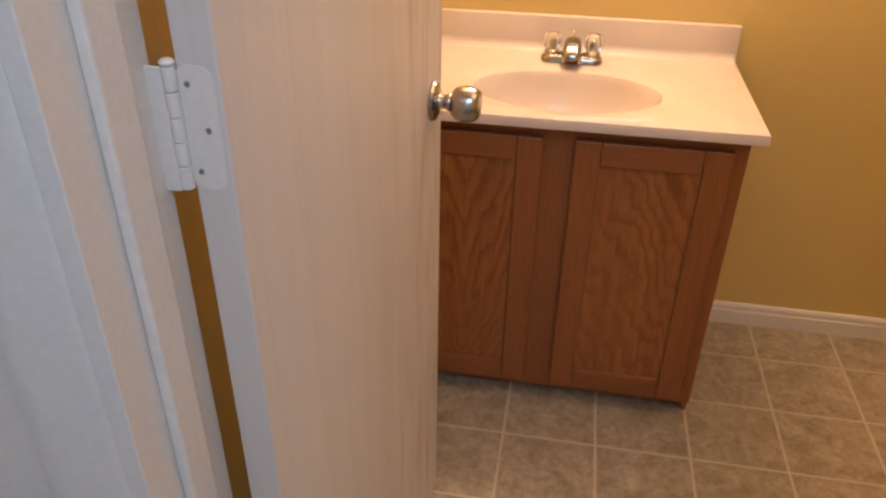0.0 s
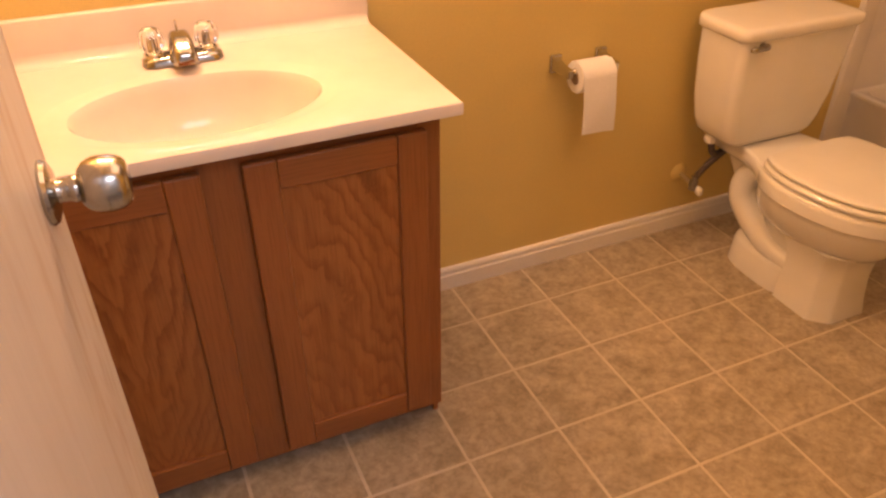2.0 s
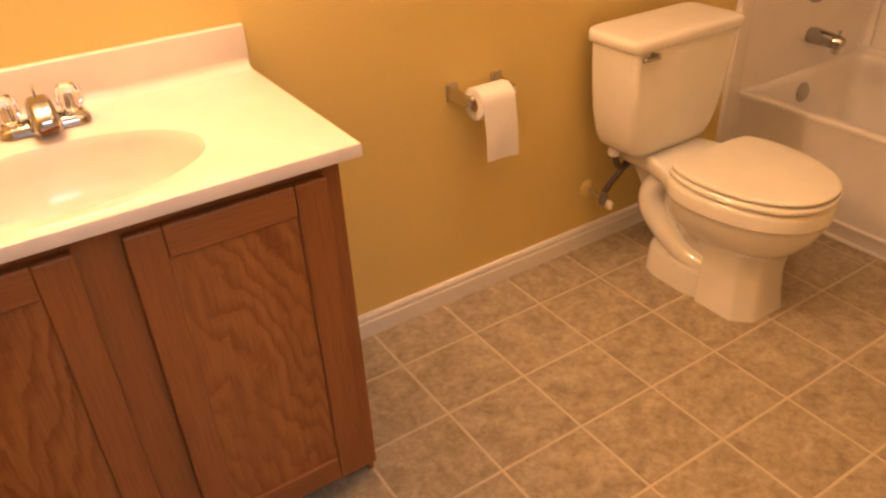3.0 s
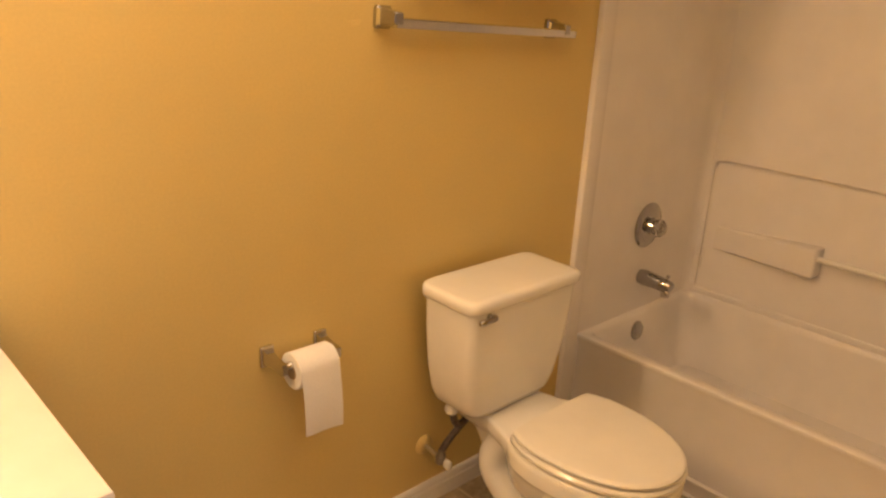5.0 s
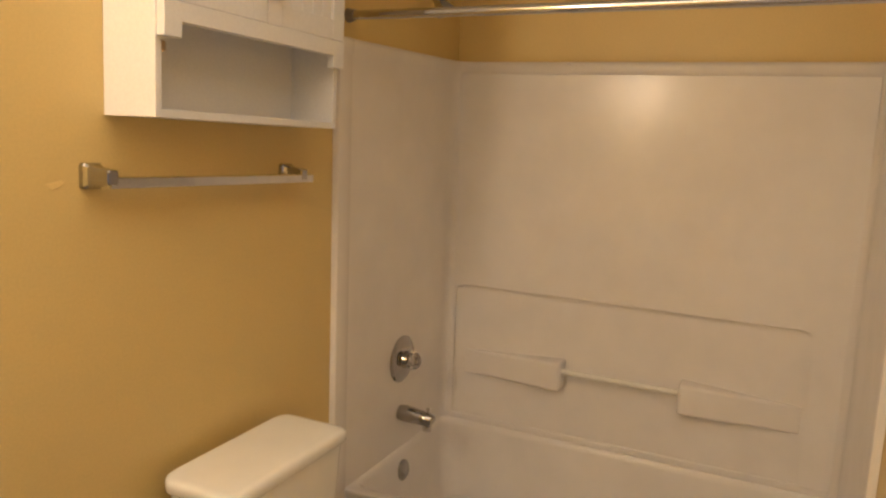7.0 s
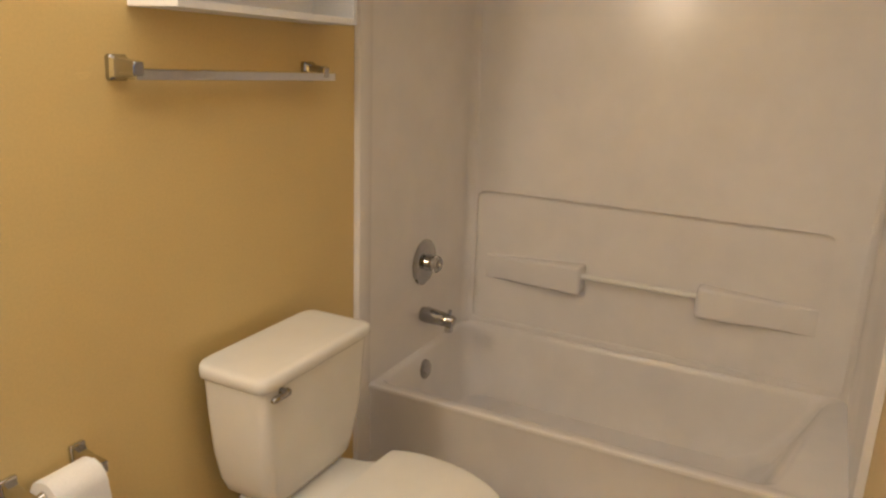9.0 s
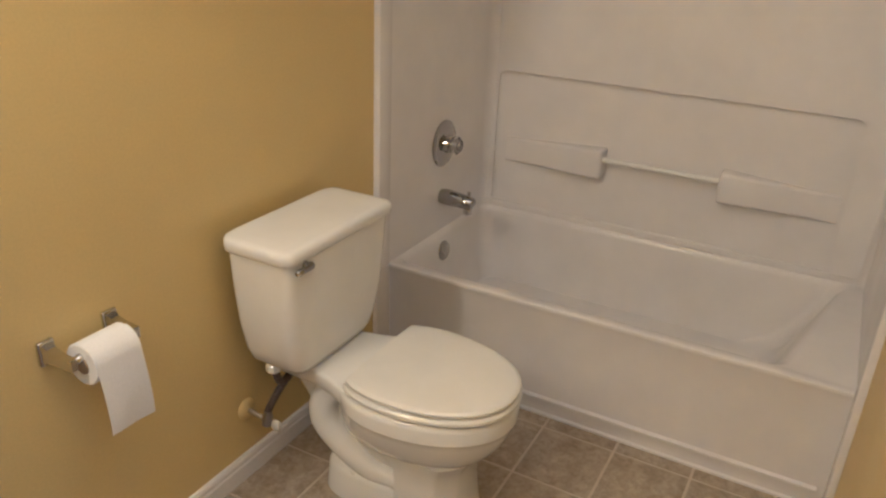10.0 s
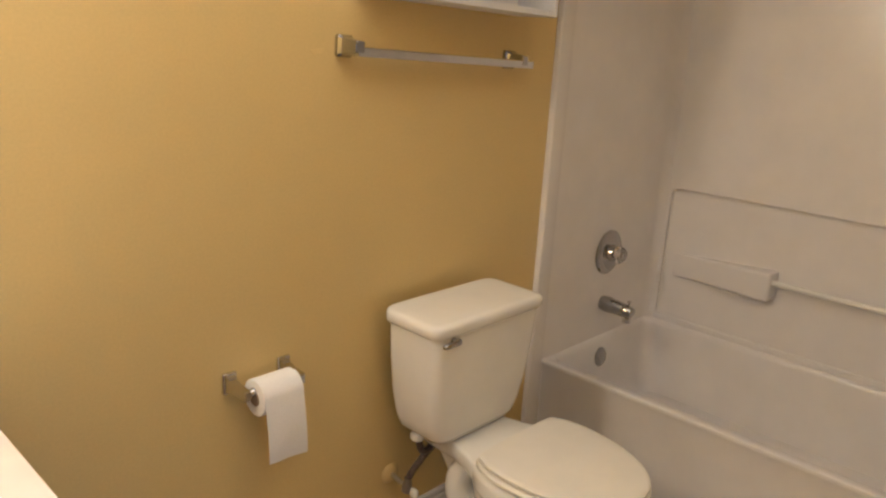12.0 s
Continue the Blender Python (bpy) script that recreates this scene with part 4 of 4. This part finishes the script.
# ---- cabinet over the toilet ----
CX0, CX1, CD, CZ0, CZ1 = 0.842, 1.412, 0.130, 1.455, 2.02
cab = thing("wall_cabinet", "white wall cabinet with beadboard doors above an open shelf", "cabinet", (1.13, 0, CZ0))
TH = 0.015
SHELF = 1.655
wpart("side", box(CX0, CX0 + TH, -CD, -0.001, CZ0, CZ1, 0.0015), CABINET, cab)
wpart("side", box(CX1 - TH, CX1, -CD, -0.001, CZ0, CZ1, 0.0015), CABINET, cab)
wpart("back", box(CX0 + TH, CX1 - TH, -0.007, -0.001, CZ0 + TH, CZ1 - TH), CABINET, cab)
wpart("bottom", box(CX0 + TH, CX1 - TH, -CD + 0.001, -0.001, CZ0, CZ0 + TH, 0.001), CABINET, cab)
wpart("top", box(CX0 + TH, CX1 - TH, -CD + 0.001, -0.001, CZ1 - TH, CZ1, 0.001), CABINET, cab)
wpart("shelf", box(CX0 + TH, CX1 - TH, -CD + 0.004, -0.007, SHELF, SHELF + TH, 0.001), CABINET, cab)
RAIL0 = SHELF - 0.030
bm = box(CX0 + 0.002, CX1 - 0.002, -CD - 0.019, -CD - 0.0005, RAIL0, SHELF + 0.005, 0.0015)
box(CX0 + 0.002, CX0 + 0.045, -CD - 0.019, -CD - 0.0005, RAIL0 - 0.028, RAIL0 + 0.002, 0.0015, bm=bm)
box(CX1 - 0.045, CX1 - 0.002, -CD - 0.019, -CD - 0.0005, RAIL0 - 0.028, RAIL0 + 0.002, 0.0015, bm=bm)
wpart("valance", bm, CABINET, cab)


def bead_door(x0, x1, knob_x):
    z0, z1, y1 = SHELF + 0.0058, CZ1 - 0.003, -CD - 0.0005
    y0 = y1 - 0.017
    d = thing("cabinet_door", "", "")
    d.parent = cab
    d.matrix_parent_inverse = cab.matrix_basis.inverted()
    S = 0.045
    part("stile", box(x0, x0 + S, y0, y1, z0, z1, 0.002), CABINET, d)
    part("stile", box(x1 - S, x1, y0, y1, z0, z1, 0.002), CABINET, d)
    part("rail", box(x0 + S, x1 - S, y0 + 0.0004, y1, z0, z0 + S, 0.002), CABINET, d)
    part("rail", box(x0 + S, x1 - S, y0 + 0.0004, y1, z1 - S, z1, 0.002), CABINET, d)
    n = 5
    w = (x1 - x0 - 2 * S) / n
    for i in range(n):
        part("bead_board", box(x0 + S + i * w + 0.001, x0 + S + (i + 1) * w - 0.001, y0 + 0.006, y1 - 0.004, z0 + S, z1 - S, 0.0025), CABINET, d)
    part("knob", lathe([(0.006, 0), (0.005, 0.010), (0.012, 0.014), (0.0145, 0.020), (0.011, 0.026), (0.004, 0.028)], pose(knob_x, y0, SHELF + 0.075, 90)), PEWTER, d, "dull metal knob", 40)


wpart("corner_block", box(CX0 + TH, CX0 + TH + 0.016, -CD + 0.006, -CD + 0.022, RAIL0 - 0.052, RAIL0 - 0.034, 0.002), CARD, cab, "small brown wooden corner block")
mid = (CX0 + CX1) / 2
bead_door(CX0 + 0.002, mid - 0.0015, mid - 0.016)
bead_door(mid + 0.0015, CX1 - 0.002, mid + 0.030)

cab.matrix_basis = pose(1.13, 0, CZ0, 0, 1.5, 0)

# ---- towel bar ----
bar = thing("towel_bar", "chrome towel bar with square posts on the yellow wall", "towel bar", (1.08, 0, 1.345))
TBZ = 1.343
for x in (0.805, 1.378):
    wpart("post", loft([[Vector((x + px * a, y, TBZ + pz * h)) for px, pz in ((-1, -0.8), (-0.8, -1), (0.8, -1), (1, -0.8), (1, 0.8), (0.8, 1), (-0.8, 1), (-1, 0.8))] for y, a, h in ((0.0, 0.021, 0.024), (-0.010, 0.021, 0.024), (-0.014, 0.018, 0.021), (-0.026, 0.0135, 0.017), (-0.046, 0.013, 0.015), (-0.062, 0.012, 0.013), (-0.064, 0.010, 0.011))]), CHROME_D, bar, "", 30)
wpart("bar", box(0.798, 1.418, -0.063, -0.041, TBZ - 0.020, TBZ + 0.001, 0.003, 2), CHROME, bar)

bar.matrix_basis = pose(1.08, 0, 1.345, 0, 1.9, 0)

patch = bmesh.new()
loft([[Vector((0.735 + (0.016 + 0.004 * math.sin(3 * a)) * g * math.cos(a), y, 1.338 + (0.009 + 0.003 * math.sin(2 * a + 1)) * g * math.sin(a))) for a in (2 * math.pi * k / 20 for k in range(20))] for y, g in ((-0.0002, 1.0), (-0.0006, 0.97), (-0.0009, 0.8))], (True, True), patch)
setting("wall_patch", patch, SPACKLE, "small pale spackle patch on the yellow wall", "wall patch")

# ---- floor tiles ----
GX, GY, X0, YY0, JOINT = 0.2315, 0.2175, 0.210, -0.392, 0.0076


def tile_mesh(w, d):
    bm = bmesh.new()
    rings = [[Vector((x, y, z)) for x, y in ((-w / 2 + e, -d / 2 + e), (w / 2 - e, -d / 2 + e), (w / 2 - e, d / 2 - e), (-w / 2 + e, d / 2 - e))] for z, e in ((-0.0016, 0.0), (-0.0004, 0.0004), (0.0, 0.0016))]
    loft(rings, (False, True), bm)
    me = bpy.data.meshes.new("floor_tile")
    bm.to_mesh(me)
    bm.free()
    me.materials.append(TILE)
    return me


shared = {}
xs = [X0 + GX * i for i in range(-6, 9)]
ys = [YY0 + GY * j for j in range(-7, 4)]
for xa, xb in zip(xs, xs[1:]):
    for ya, yb in zip(ys, ys[1:]):
        a, b = max(xa + JOINT / 2, WEST), min(xb - JOINT / 2, 1.70)
        c, d = max(ya + JOINT / 2, SOUTH - 0.045), min(yb - JOINT / 2, -0.001)
        if b - a < 0.01 or d - c < 0.01:
            continue
        key = (round(b - a, 4), round(d - c, 4))
        if key not in shared:
            shared[key] = tile_mesh(*key)
        ob = new("floor_tile", shared[key])
        ob.parent = floor
        ob.location = ((a + b) / 2, (c + d) / 2, 0.0)
